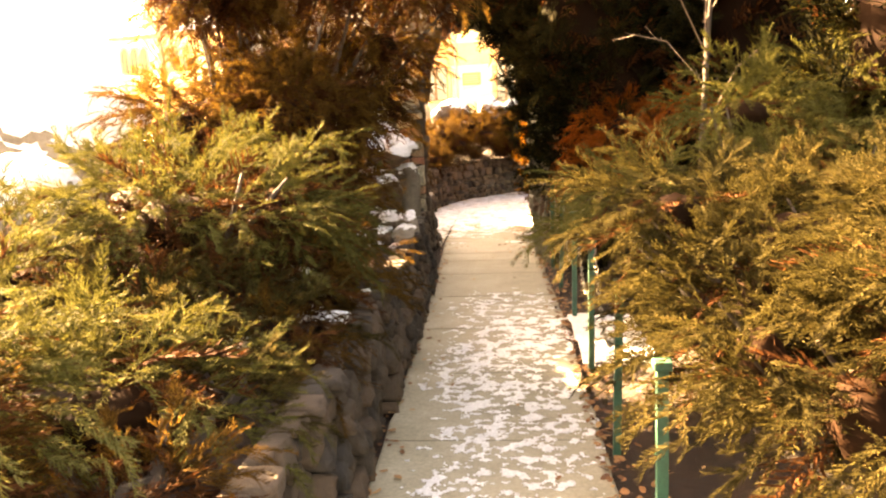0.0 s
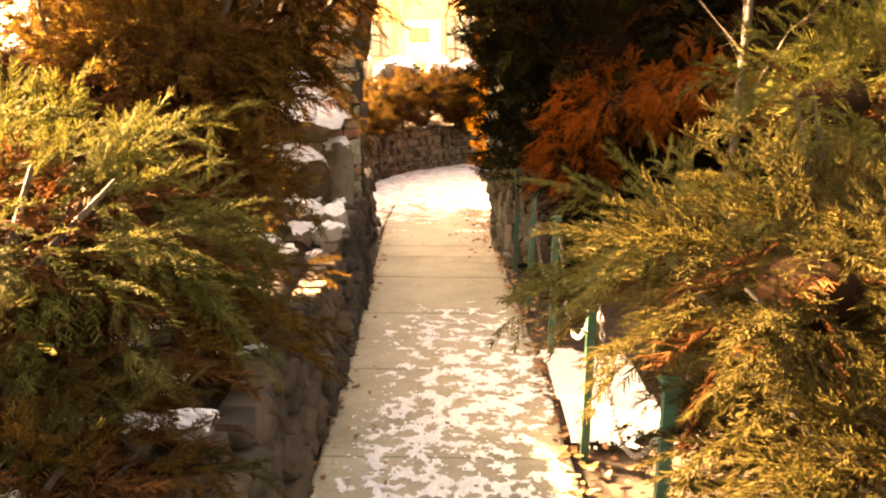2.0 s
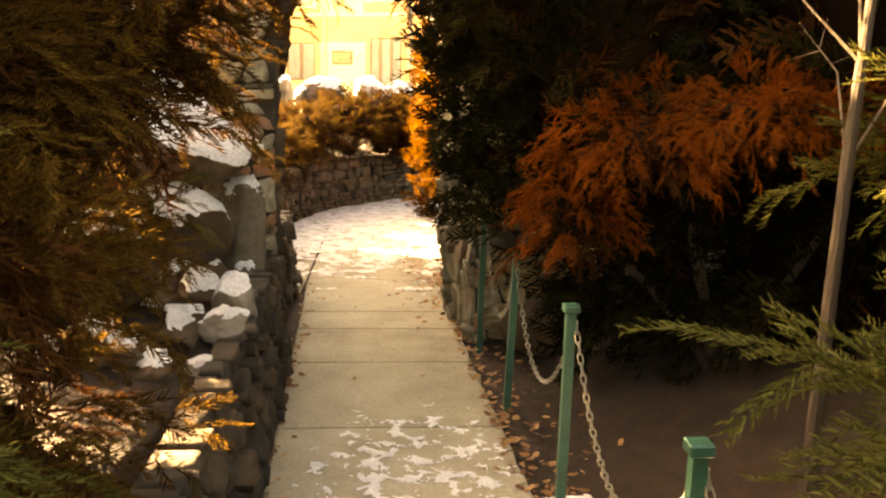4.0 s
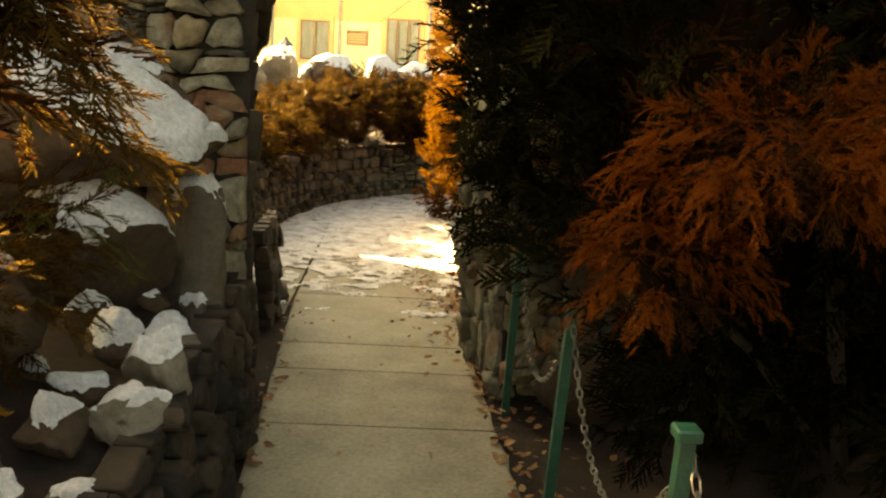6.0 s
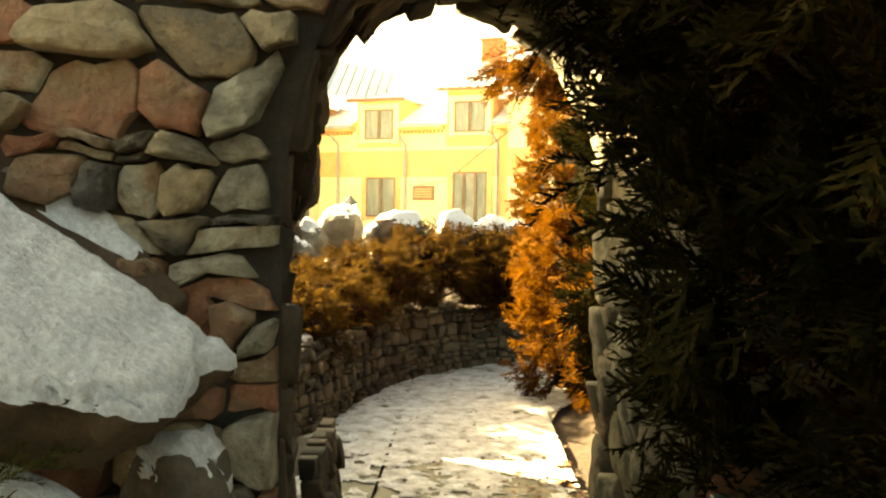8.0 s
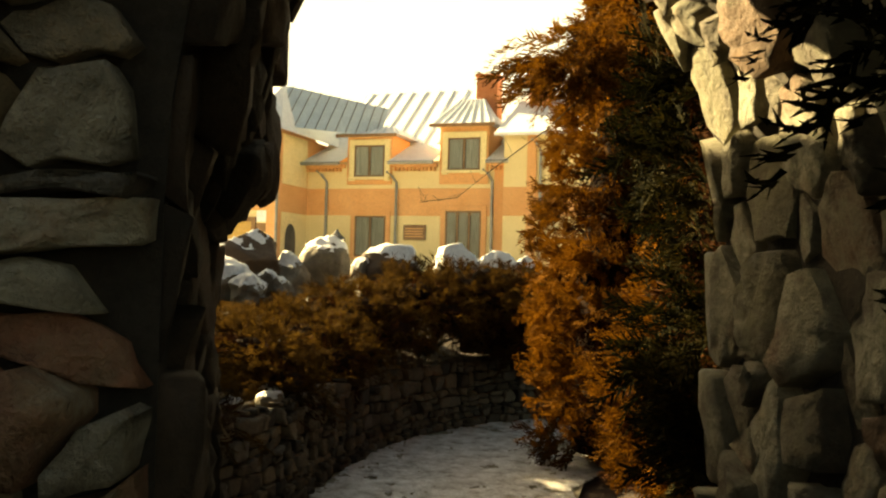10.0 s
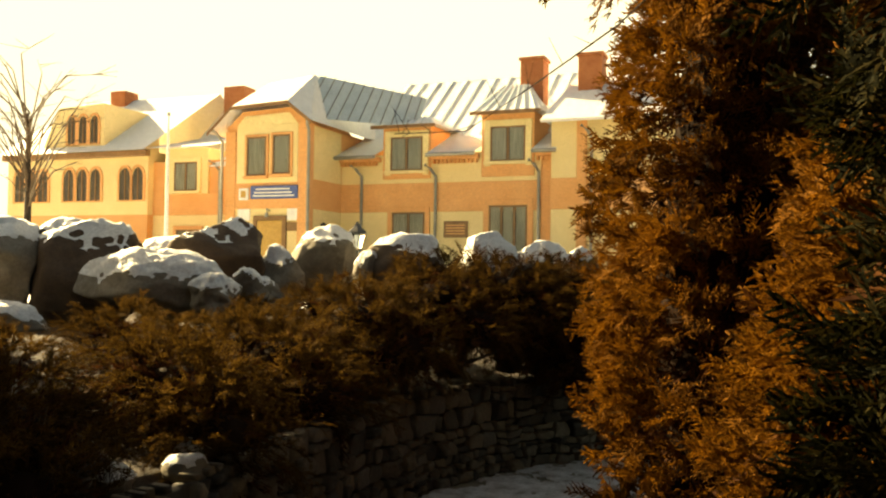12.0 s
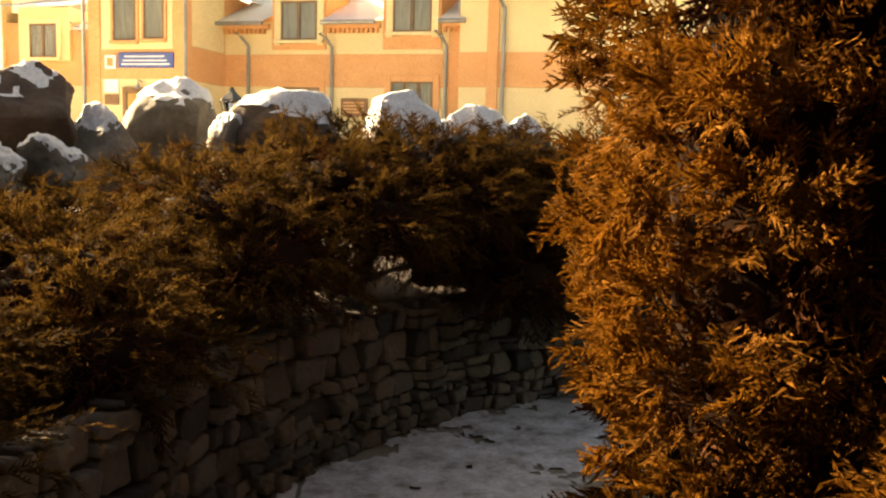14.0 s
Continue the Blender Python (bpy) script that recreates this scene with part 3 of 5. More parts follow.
def rock(name, at, size, seed, material, label, snow=0.5, turn=0.0, tilt=(0, 0), cuts=5, fine=4, group="", square=1.0, planes=(), least=0.5):
    """A boulder: a ball hewn by planes and roughened, sunk a little, with snow lying on what faces up. snow: 0 none to 1 thick."""
    rng = np.random.default_rng(seed)
    bm = bmesh.new()
    bmesh.ops.create_icosphere(bm, subdivisions=fine, radius=1)
    v = np.array([p.co[:] for p in bm.verts])
    v = np.sign(v) * np.abs(v) ** square
    v /= np.abs(v).max()
    for _ in range(cuts):
        d = rng.normal(size=3)
        d /= np.linalg.norm(d)
        lim = rng.uniform(least, 0.86)
        over = v @ d - lim
        v -= np.outer(np.clip(over, 0, None) * 0.95, d)
    k = 0.12 * noise_at(v, 1.3, seed) + 0.06 * noise_at(v, 3.4, seed) + 0.035 * noise_at(v, 8, seed)
    v *= (1 + k)[:, None]
    if max(size) < 0.45:
        v *= (1 + 0.16 * noise_at(v, 2.6, seed + 3) + 0.06 * noise_at(v, 6, seed))[:, None]
    r = Euler((radians(tilt[0]), radians(tilt[1]), radians(turn))).to_matrix()
    v = (v * np.array(size) / 2) @ np.array(r).T
    v[:, 2] -= v[:, 2].min()
    for p, d in planes:
        d = np.array(d) / np.linalg.norm(d)
        v -= np.outer(np.clip((v - np.array(p)) @ d, 0, None) * 0.94, d)
    for p, c in zip(bm.verts, v):
        p.co = c
    bm.normal_update()
    ob = thing(name, (at[0], at[1], at[2]), label, "rock", group)
    for f in bm.faces:
        f.smooth = True
    if snow:
        cap = bmesh.new()
        lift, middle = {}, Vector(v.mean(0))
        scale = 0.022 * min(1.5, max(size) / 0.8) + 0.006
        for f in bm.faces:
            c = f.calc_center_median()
            ball = r @ Vector(((r.transposed() @ (c - middle))[k] / size[k] ** 2 for k in range(3)))
            q = 0.35 * f.normal.z + 0.65 * ball.normalized().z + 0.12 * noise.noise(c * (3.2 / max(0.3, max(size) * 0.6)) + Vector((seed, 0, 0))) + 0.12 * noise.noise(c * 14) + 0.28 * noise.noise(c * 33) + 0.22 * noise.noise(c * 71) - 0.12 * (1 - c.z / v[:, 2].max())
            if planes:
                q = 0.45 + 1.5 * (f.normal.z - 0.5) + 0.16 * noise.noise(c * 9) + 0.12 * noise.noise(c * 30)
            if q > 0.95 - 0.55 * snow:
                for p in f.verts:
                    lift.setdefault(p, []).append(q)
        idx = {}
        for p in lift:
            whole = len(lift[p]) == len(p.link_faces)
            h = scale * (0.75 + 0.35 * noise.noise(p.co * 7) + 0.35 * noise.noise(p.co * 26)) if whole else 0.001
            idx[p] = cap.verts.new(p.co + Vector((0, 0, h)) + p.normal * 0.003)
        for f in bm.faces:
            if all(p in idx for p in f.verts):
                cap.faces.new([idx[p] for p in f.verts]).smooth = True
        for p in [p for p in cap.verts if not p.link_faces]:
            cap.verts.remove(p)
        for piece in pieces(cap, 5)[:6]:
            part("snow_cap", piece, M["snow"], ob, "crusted white snow lying on the rock")
    part("stone_body", bm, material, ob)
    return ob


G, B = M["boulder"], M["brown_boulder"]
# by the arch
rock("snowy_boulder", (-1.10, 6.50, 0.98), (1.75, 0.95, 1.35), 4, B, "long sloping boulder under thick snow against the arch wall", 1.12, 0, (0, 0), 2, 6, "", 0.8,
     [((0.39, 0.04, 0.55), (0.53, -0.35, 0.80)), ((0.79, 0, 0), (1, -0.1, -0.25)), ((0, -0.36, 0), (0, -1, -0.1)), ((0.39, 0.08, 0.56), (0.45, 0.5, 0.75)), ((0, 0.38, 0), (0, 1, 0)), ((0, 0, 0.15), (0, 0, -1))])
rock("boulder", (-0.80, 6.86, 1.36), (0.62, 0.2, 0.2), 61, B, "dark jagged rock with a strip of snow behind the boulder", 0.5, 0, (0, 30), 7, 4, "", 0.7)
rock("boulder", (-0.98, 5.55, 0.62), (0.7, 0.5, 0.46), 62, B, "low dark boulder with a patch of snow", 0.35, 20, (0, 6), 5, 5)
rock("boulder", (-1.36, 6.85, 1.52), (0.85, 0.5, 0.62), 9, B, "dark boulder with a thin snow crust by the arch wall", 0.5, 0, (0, 10), 5, 4)
rock("boulder", (-0.74, 6.28, 0.62), (0.62, 0.45, 0.5), 12, B, "rounded boulder with a snow cap on the low wall", 0.9, 10, (0, 8), 3, 5)
rock("standing_stone", (-0.44, 6.52, 0.55), (0.26, 0.2, 0.56), 15, G, "upright block of stone with snow on its flat top", 0.85, 8, (0, 0), 3, 5, "", 0.35)
rng = np.random.default_rng(77)
for y, n in ((2.6, 2), (3.3, 3), (4.9, 4), (5.25, 4), (5.6, 5), (5.95, 4), (6.3, 4)):
    for k in range(n):
        w = rng.uniform(0.12, 0.27)
        rock("wall_rock", (left_edge(y) - 0.20 - 0.17 * k + rng.uniform(-0.04, 0.04), y + rng.uniform(-0.12, 0.12), 0.54 + 0.05 * max(0, y - 5) + 0.02 * k), (w, w * rng.uniform(0.7, 1.1), w * rng.uniform(0.5, 0.8)), int(rng.integers(1000)), B if k % 3 else G,
             "rough stone dusted with snow on the low wall", rng.uniform(0.45, 0.85), rng.uniform(0, 180), (rng.uniform(-25, 25), rng.uniform(-25, 25)), 9, 4, "stones along the path wall", 0.7, least=0.36)
rock("boulder", (-2.9, 4.6, 0.7), (1.7, 1.1, 1.25), 33, G, "big boulder deep in snow among the junipers", 0.95, 20, (10, 0), 5, 5)
rock("boulder", (-2.35, 3.2, 0.7), (0.9, 0.7, 0.8), 34, G, "boulder deep in snow among the junipers", 0.95, 20, (10, 0), 5, 5)
rock("boulder", (-0.62, 2.95, 0.56), (0.34, 0.3, 0.28), 35, G, "round mossy stone beside the path wall", 0.2, 0, (0, 0), 3, 4)
rock("boulder", (1.32, 7.05, -0.02), (0.5, 0.45, 0.42), 31, B, "dark rounded boulder behind the chain posts", 0.0, 0, (0, 0), 4, 4)
# on the bank beyond the arch: x, y, z of the foot, size, seed, material, snow
for x, y, z, s, seed, mat_, sn, lab in (
    (-3.75, 14.4, 1.05, (0.95, 0.8, 0.75), 41, G, 0.55, "large grey boulder lightly snowed on the bank"),
    (-3.12, 14.5, 0.98, (0.98, 0.7, 0.90), 42, B, 0.45, "tall brown boulder with a snowy crown"),
    (-2.70, 15.3, 1.05, (0.75, 0.5, 0.72), 43, G, 0.8, "boulder half covered in snow"),
    (-2.22, 15.0, 1.05, (0.98, 0.7, 0.88), 44, B, 0.12, "dark brown jagged boulder almost free of snow"),
    (-2.45, 14.25, 1.05, (1.12, 0.7, 0.56), 45, G, 0.9, "pointed boulder covered with snow"),
    (-1.90, 14.1, 1.05, (0.42, 0.4, 0.36), 46, G, 0.85, "small boulder covered with snow"),
    (-1.76, 14.6, 1.10, (0.44, 0.4, 0.42), 47, G, 0.6, "round pale boulder with a snowy top"),
    (-1.70, 15.2, 1.05, (0.42, 0.4, 0.62), 48, G, 0.7, "small boulder speckled with snow"),
    (-1.35, 15.6, 1.05, (0.80, 0.6, 0.85), 49, G, 0.45, "round grey boulder lightly snowed on top"),
    (-0.57, 15.1, 1.05, (0.92, 0.6, 0.86), 50, B, 0.5, "steep brown boulder with snow on one flank"),
    (-0.88, 14.95, 1.05, (0.34, 0.3, 0.58), 51, G, 0.8, "small snowy stone leaning on a boulder"),
    (0.06, 15.3, 1.13, (0.82, 0.5, 0.68), 52, G, 0.95, "flat boulder covered with snow"),
    (0.52, 15.5, 1.13, (0.60, 0.4, 0.62), 53, G, 0.95, "flat boulder covered with snow"),
    (0.85, 15.6, 1.12, (0.50, 0.4, 0.60), 54, G, 0.95, "flat boulder covered with snow"),
    (-3.35, 13.6, 0.70, (0.9, 0.6, 0.52), 55, G, 0.5, "grey boulder with patches of snow low on the bank"),
    (-3.75, 13.0, 0.66, (0.7, 0.5, 0.42), 56, G, 0.65, "grey boulder with patches of snow low on the bank"),
    (-2.75, 13.5, 0.68, (0.45, 0.35, 0.36), 57, G, 0.9, "small stone under snow on the bank"),
):
    rock("boulder", (x, y, z), s, seed, mat_, lab, sn, seed * 37 % 360 if s[0] / s[1] < 1.3 else 0, (0, 0), 6, 5, "boulders on the bank", 0.92)
for k, (x, y) in enumerate([(-0.98, 11.4), (-1.05, 11.7), (-1.3, 12.1), (-1.2, 11.2)]):
    rock("wall_rock", (x - 0.1, y, 0.6), (0.2, 0.16, 0.13), 90 + k, G, "small stone with a snow crust on the curved wall", 0.8, 40 * k, (0, 0), 5, 3, "stones on the curved wall")


# ---- plants ----
def plume(seed, pairs=11, spread=0.30, curl=0.25, leaves=3, width=0.011, leaf=0.10, flat=1.0):
    """A feathery spray along +x, one unit long: fine drooping twigs in pairs, each edged with small scale leaves."""
    rng = np.random.default_rng(seed)
    vs, fs = [], []

    def on_axis(s):
        return np.array([s, 0.07 * math.sin(s * 3 + seed), -curl * s * s + 0.12 * s])

    def scale_leaf(p, d, l, w):
        d = d / np.linalg.norm(d)
        side = np.cross(d, (0, 0, 1) + rng.normal(0, flat, 3))
        side *= w / (np.linalg.norm(side) + 1e-9)
        k = len(vs)
        vs.extend([p - side, p + side, p + d * l])
        fs.append((k, k + 1, k + 2))

    for i in range(2 * pairs):
        s = 0.05 + 0.93 * i / (2 * pairs)
        p, sgn = on_axis(s), (1 if i % 2 else -1)
        l = spread * (math.sin(min(1, s * 2.2) * 1.57) * (1.02 - s) ** 0.5) * rng.uniform(0.7, 1.2) + 0.06
        d = np.array([0.95, sgn * rng.uniform(0.4, 0.85), rng.uniform(-0.25, 0.3)])
        d /= np.linalg.norm(d)
        scale_leaf(p, d, l, width * 1.3)
        for q in range(leaves):
            t = (q + 0.6) / leaves
            a = p + d * l * t * 0.9
            e = d + np.array([0.45, 0, 0]) + rng.normal(0, 0.40, 3)
            scale_leaf(a, e, leaf * (1.2 - 0.5 * t) * rng.uniform(0.7, 1.3), width * (1.3 - 0.5 * t))
    return np.array(vs), np.array(fs)


PLUMES = [plume(s, 11, 0.30, c, 4, 0.013, 0.10, 0.7) for s, c in ((1, 0.25), (2, 0.4), (3, 0.55), (4, 0.1))]
SMALL = [plume(s, 6, 0.40, c, 3, 0.022, 0.14, 0.7) for s, c in ((21, 0.25), (22, 0.4), (23, 0.55))]
FANS = [plume(s, 7, 0.44, c, 4, 0.026, 0.13, 0.3) for s, c in ((11, 0.3), (12, 0.5), (13, 0.7))]


def strew(name, shapes, pos, ahead, up, size, rng):
    """Joins copies of small shapes, each set at a place with its direction and size, into one mesh."""
    ahead = ahead / np.linalg.norm(ahead, axis=1, keepdims=True)
    side = np.cross(up, ahead)
    side /= np.linalg.norm(side, axis=1, keepdims=True) + 1e-9
    top = np.cross(ahead, side)
    which = rng.integers(0, len(shapes), len(pos))
    vs, fs, base = [], [], 0
    for w, (v, f) in enumerate(shapes):
        k = np.nonzero(which == w)[0]
        if not len(k):
            continue
        p = pos[k, None] + size[k, None, None] * (v[None, :, 0, None] * ahead[k, None] + v[None, :, 1, None] * side[k, None] + v[None, :, 2, None] * top[k, None])
        vs.append(p.reshape(-1, 3))
        fs.append((f[None] + base + (np.arange(len(k)) * len(v))[:, None, None]).reshape(-1, 3))
        base += len(k) * len(v)
    return tri_mesh(name, np.concatenate(vs), np.concatenate(fs))


def mound_points(rng, c, r, n, lo, hi, below=-0.35, seed=0):
    d = rng.normal(size=(n * 2, 3))
    d /= np.linalg.norm(d, axis=1, keepdims=True)
    d = d[d[:, 2] > below][:n]
    bump = 1 + 0.22 * noise_at(d, 2.0, seed) + 0.10 * noise_at(d, 5.0, seed)
    rad = rng.uniform(lo, hi, len(d)) * bump
    return np.array(c) + d * rad[:, None] * np.array(r), d


def juniper(at, mounds, seed, label, leaf="juniper", density=265, length=0.34, lean=(0, 0, 0.25), dead=0.16, name="juniper_bush", shapes=None, stems=4, core=0.36):
    """Spreading juniper: limbs from one foot into mounds, each clothed in sprays, with dead brown sprays inside."""
    rng = np.random.default_rng(seed)
    ob = thing(name, at, label, "shrub")
    limbs = bmesh.new()
    P, A, S, DP, DA, DS = [], [], [], [], [], []
    ico = bmesh.new()
    bmesh.ops.create_icosphere(ico, subdivisions=3, radius=1)
    iv = np.array([p.co[:] for p in ico.verts])
    jf = np.array([[p.index for p in f.verts] for f in ico.faces])
    ico.free()
    for k, (cx, cy, cz, rx, ry, rz) in enumerate(mounds):
        c, r = np.array((cx, cy, cz)) - at, np.array((rx, ry, rz))
        area = (rx * ry + ry * rz + rx * rz) / 0.4
        n = int(density * area)
        per = 11
        root, d = mound_points(rng, c, r, max(6, n // per), 0.42, 0.74, -0.35, seed + k)
        way = d * (1, 1, 0.75) + rng.normal(0, 0.28, d.shape) + np.array(lean)
        way /= np.linalg.norm(way, axis=1, keepdims=True)
        reach = length * rng.uniform(0.8, 1.45, len(root))
        side = np.cross(way, (0, 0, 1.0))
        for t in np.linspace(0.18, 1.0, per):
            swing = rng.normal(0, 0.16 * (1.15 - t), (len(root), 1)) * side * reach[:, None]
            P.append(root + way * (reach * t)[:, None] + swing + np.outer(-0.30 * reach * t * t, (0, 0, 1)))
            A.append(way + rng.normal(0, 0.34, way.shape) + np.outer(np.full(len(root), -0.5 * t), (0, 0, 1)))
            S.append(length * 0.52 * rng.uniform(0.6, 1.2, len(root)) * (1.15 - 0.35 * t))
        p, d = mound_points(rng, c, r, int(n * dead), 0.3, 0.62, -0.9, seed + k)
        DP.append(p)
        DA.append(d * (1, 1, 0.3) + rng.normal(0, 0.6, d.shape) + np.array((0, 0, -0.45)))
        DS.append(length * rng.uniform(0.6, 1.2, len(p)))
        # Solid dark core stands in for the shade deep in the mound.
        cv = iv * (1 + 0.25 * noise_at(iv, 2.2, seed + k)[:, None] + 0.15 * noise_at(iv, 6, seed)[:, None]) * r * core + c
        part_mesh("shade_core", tri_mesh("shade_core", cv, jf), M["inner"], ob)
        for q in range(stems):
            end = c + rng.uniform(-0.75, 0.75, 3) * r
            mid = end * 0.5 + rng.uniform(-0.1, 0.1, 3)
            tube(limbs, [(0.05 * q, 0.03 * q, -0.06), tuple(mid), tuple(end)], [0.035, 0.022, 0.006], 5)
    part("branchwork", limbs, M["bark"], ob)
    pos, ah, sz = np.concatenate(P), np.concatenate(A), np.concatenate(S)
    part_mesh("foliage", strew("foliage", shapes or PLUMES, pos, ah, np.broadcast_to((0, 0, 1.0), pos.shape) + rng.normal(0, 0.3, pos.shape), sz, rng), M[leaf], ob)
    pos, ah, sz = np.concatenate(DP), np.concatenate(DA), np.concatenate(DS)
    part_mesh("dead_foliage", strew("dead_foliage", shapes or PLUMES, pos, ah, np.broadcast_to((0, 0, 1.0), pos.shape) + rng.normal(0, 0.3, pos.shape), sz, rng), M["dead"], ob, "brown dead sprays inside the bush")
    return ob


def thuja(at, height, radius, seed, label, leaf="thuja", n=2600, size=0.2, lean=(0, 0), low=0.05, belly=0.35, boughs=()):
    """Columnar thuja: a trunk, limbs, and flat upright sprays all round an uneven column."""
    rng = np.random.default_rng(seed)
    ob = thing("thuja_tree", at, label, "conifer")
    bm = bmesh.new()
    tube(bm, [(0, 0, -0.08), (lean[0] * 0.5, lean[1] * 0.5, height * 0.5), (lean[0], lean[1], height * 0.92)], [0.07, 0.045, 0.01], 8)
    for _ in range(26):
        z = rng.uniform(low, 0.85)
        a = rng.uniform(0, 6.28)
        r = radius * 0.75 * (1 - max(0, z - belly) / (1.05 - belly)) ** 0.7
        o = np.array((lean[0] * z, lean[1] * z, z * height))
        tube(bm, [tuple(o), tuple(o + (r * math.cos(a) * 0.6, r * math.sin(a) * 0.6, 0.12)), tuple(o + (r * math.cos(a), r * math.sin(a), 0.32))], [0.018, 0.011, 0.004], 5)
    part("trunk", bm, M["bark"], ob)
    per = 9
    h = np.clip(np.repeat(rng.uniform(low, 1, n // per), per) + rng.normal(0, 0.05 / height, n // per * per), 0, 1)
    a = np.repeat(rng.uniform(0, 2 * math.pi, n // per), per) + rng.normal(0, 0.055 / radius, n // per * per)
    depth, n = np.repeat(rng.uniform(0.72, 1.0, n // per), per), n // per * per
    prof = np.where(h < belly, 0.78 + 0.22 * np.sin(h / belly * 1.57), np.clip(1 - (h - belly) / (1.03 - belly), 0, 1) ** 0.55)
    d = np.stack([np.cos(a), np.sin(a), 0 * a], 1)
    q = np.stack([d[:, 0], d[:, 1], h * height * 0.9], 1)
    lump = 1 + 0.42 * noise_at(q, 1.7, seed) + 0.24 * noise_at(q, 4.0, seed)
    rad = radius * prof * lump * depth * rng.uniform(0.9, 1.03, n)
    pos = d * rad[:, None] + np.stack([lean[0] * h, lean[1] * h, h * height], 1)
    ah = d * 0.9 + np.repeat(rng.normal(0, 0.35, (n // per, 3)), per, 0) + rng.normal(0, 0.35, d.shape) + np.array((0, 0, 0.15))
    for cx, cy, cz, rx, ry, rz in boughs:
        p2, e = mound_points(rng, (cx, cy, cz), (rx, ry, rz), 260, 0.2, 1.0, -0.9, seed)
        pos, d, ah = np.r_[pos, p2], np.r_[d, e], np.r_[ah, e * (1, 1, 0.3) + rng.normal(0, 0.3, e.shape) + np.array((-0.3, 0, -0.45))]
    part_mesh("foliage", strew("foliage", FANS, pos, ah, d + rng.normal(0, 0.6, d.shape), size * rng.uniform(0.6, 1.3, len(pos)), rng), M[leaf], ob)
    m = n // 7
    h2, a2 = rng.uniform(low, 0.9, m), rng.uniform(0, 6.28, m)
    pr = np.where(h2 < belly, 0.9, np.clip(1 - (h2 - belly) / (1.03 - belly), 0, 1) ** 0.55)
    d2 = np.stack([np.cos(a2), np.sin(a2), 0 * a2], 1)
    pos = d2 * (radius * pr * rng.uniform(0.25, 0.65, m))[:, None] + np.stack([lean[0] * h2, lean[1] * h2, h2 * height], 1)
    part_mesh("dead_foliage", strew("dead_foliage", FANS, pos, d2 * 0.7 + rng.normal(0, 0.5, d2.shape), d2 + rng.normal(0, 0.6, d2.shape), size * 1.5 * rng.uniform(0.6, 1.3, m), rng), M["dead"], ob, "brown dead sprays inside the tree")
    # Dark column inside the sprays, coloured as the tree's inner shade.
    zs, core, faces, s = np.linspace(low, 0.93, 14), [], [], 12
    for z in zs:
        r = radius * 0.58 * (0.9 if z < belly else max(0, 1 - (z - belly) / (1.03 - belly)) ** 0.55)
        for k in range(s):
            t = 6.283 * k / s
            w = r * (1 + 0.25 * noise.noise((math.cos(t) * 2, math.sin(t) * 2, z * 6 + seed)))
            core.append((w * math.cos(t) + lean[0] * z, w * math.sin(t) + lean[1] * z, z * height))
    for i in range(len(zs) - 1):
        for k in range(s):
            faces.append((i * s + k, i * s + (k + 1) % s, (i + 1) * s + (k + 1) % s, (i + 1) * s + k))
    part_mesh("shade_core", tri_mesh("shade_core", core, faces), M["inner"], ob)
    return ob


LUSH = "olive-green spreading juniper with feathery drooping sprays"
DULL = "winter-brown juniper with dry feathery sprays"
# left of the path
juniper((-1.3, 0.6, 0.7), [(-1.35, 0.5, 0.95, 0.75, 0.7, 0.32), (-0.75, 1.0, 0.7, 0.42, 0.5, 0.26)], 101, LUSH, length=0.36, density=400, lean=(0.1, -0.1, 0.1))
juniper((-1.0, 2.3, 0.7), [(-1.05, 2.5, 1.15, 0.62, 0.6, 0.40), (-0.72, 2.75, 1.15, 0.36, 0.45, 0.36), (-1.8, 2.0, 0.95, 0.6, 0.6, 0.40)], 102, LUSH, length=0.34, density=420, lean=(0.25, 0, 0.1))
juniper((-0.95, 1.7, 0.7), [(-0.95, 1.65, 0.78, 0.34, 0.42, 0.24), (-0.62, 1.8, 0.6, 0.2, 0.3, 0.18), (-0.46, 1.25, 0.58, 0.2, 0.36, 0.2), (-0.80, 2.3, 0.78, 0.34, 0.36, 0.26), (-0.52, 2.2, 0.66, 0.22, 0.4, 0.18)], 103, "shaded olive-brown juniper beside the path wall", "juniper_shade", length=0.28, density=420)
juniper((-1.05, 3.4, 0.7), [(-1.15, 3.4, 1.0, 0.5, 0.45, 0.42), (-0.70, 3.2, 0.82, 0.34, 0.45, 0.28), (-0.58, 2.6, 0.72, 0.28, 0.4, 0.22), (-0.66, 3.95, 0.74, 0.30, 0.42, 0.22), (-0.45, 3.3, 0.68, 0.2, 0.4, 0.16)], 104, DULL, "juniper_dull", dead=0.2, lean=(0.1, -0.2, 0.05), length=0.30, density=420)
juniper((-1.2, 4.3, 0.75), [(-0.78, 3.78, 1.62, 0.45, 0.42, 0.42), (-0.66, 3.72, 1.22, 0.42, 0.38, 0.36), (-1.05, 4.45, 1.9, 0.6, 0.4, 0.5), (-0.52, 4.45, 1.80, 0.34, 0.28, 0.26), (-0.46, 4.4, 1.58, 0.26, 0.24, 0.2), (-0.30, 4.5, 2.1, 0.34, 0.3, 0.28), (-0.02, 4.6, 2.5, 0.36, 0.3, 0.26), (0.05, 4.9, 2.9, 0.5, 0.4, 0.3), (-1.35, 4.2, 2.5, 0.5, 0.5, 0.45), (-0.6, 4.2, 2.55, 0.5, 0.45, 0.36), (-1.5, 3.9, 1.5, 0.5, 0.5, 0.6)], 105, "tall winter-brown juniper leaning over the path", "juniper_dull", dead=0.2, lean=(0.15, -0.1, -0.15), name="juniper_tree", length=0.27, density=700)
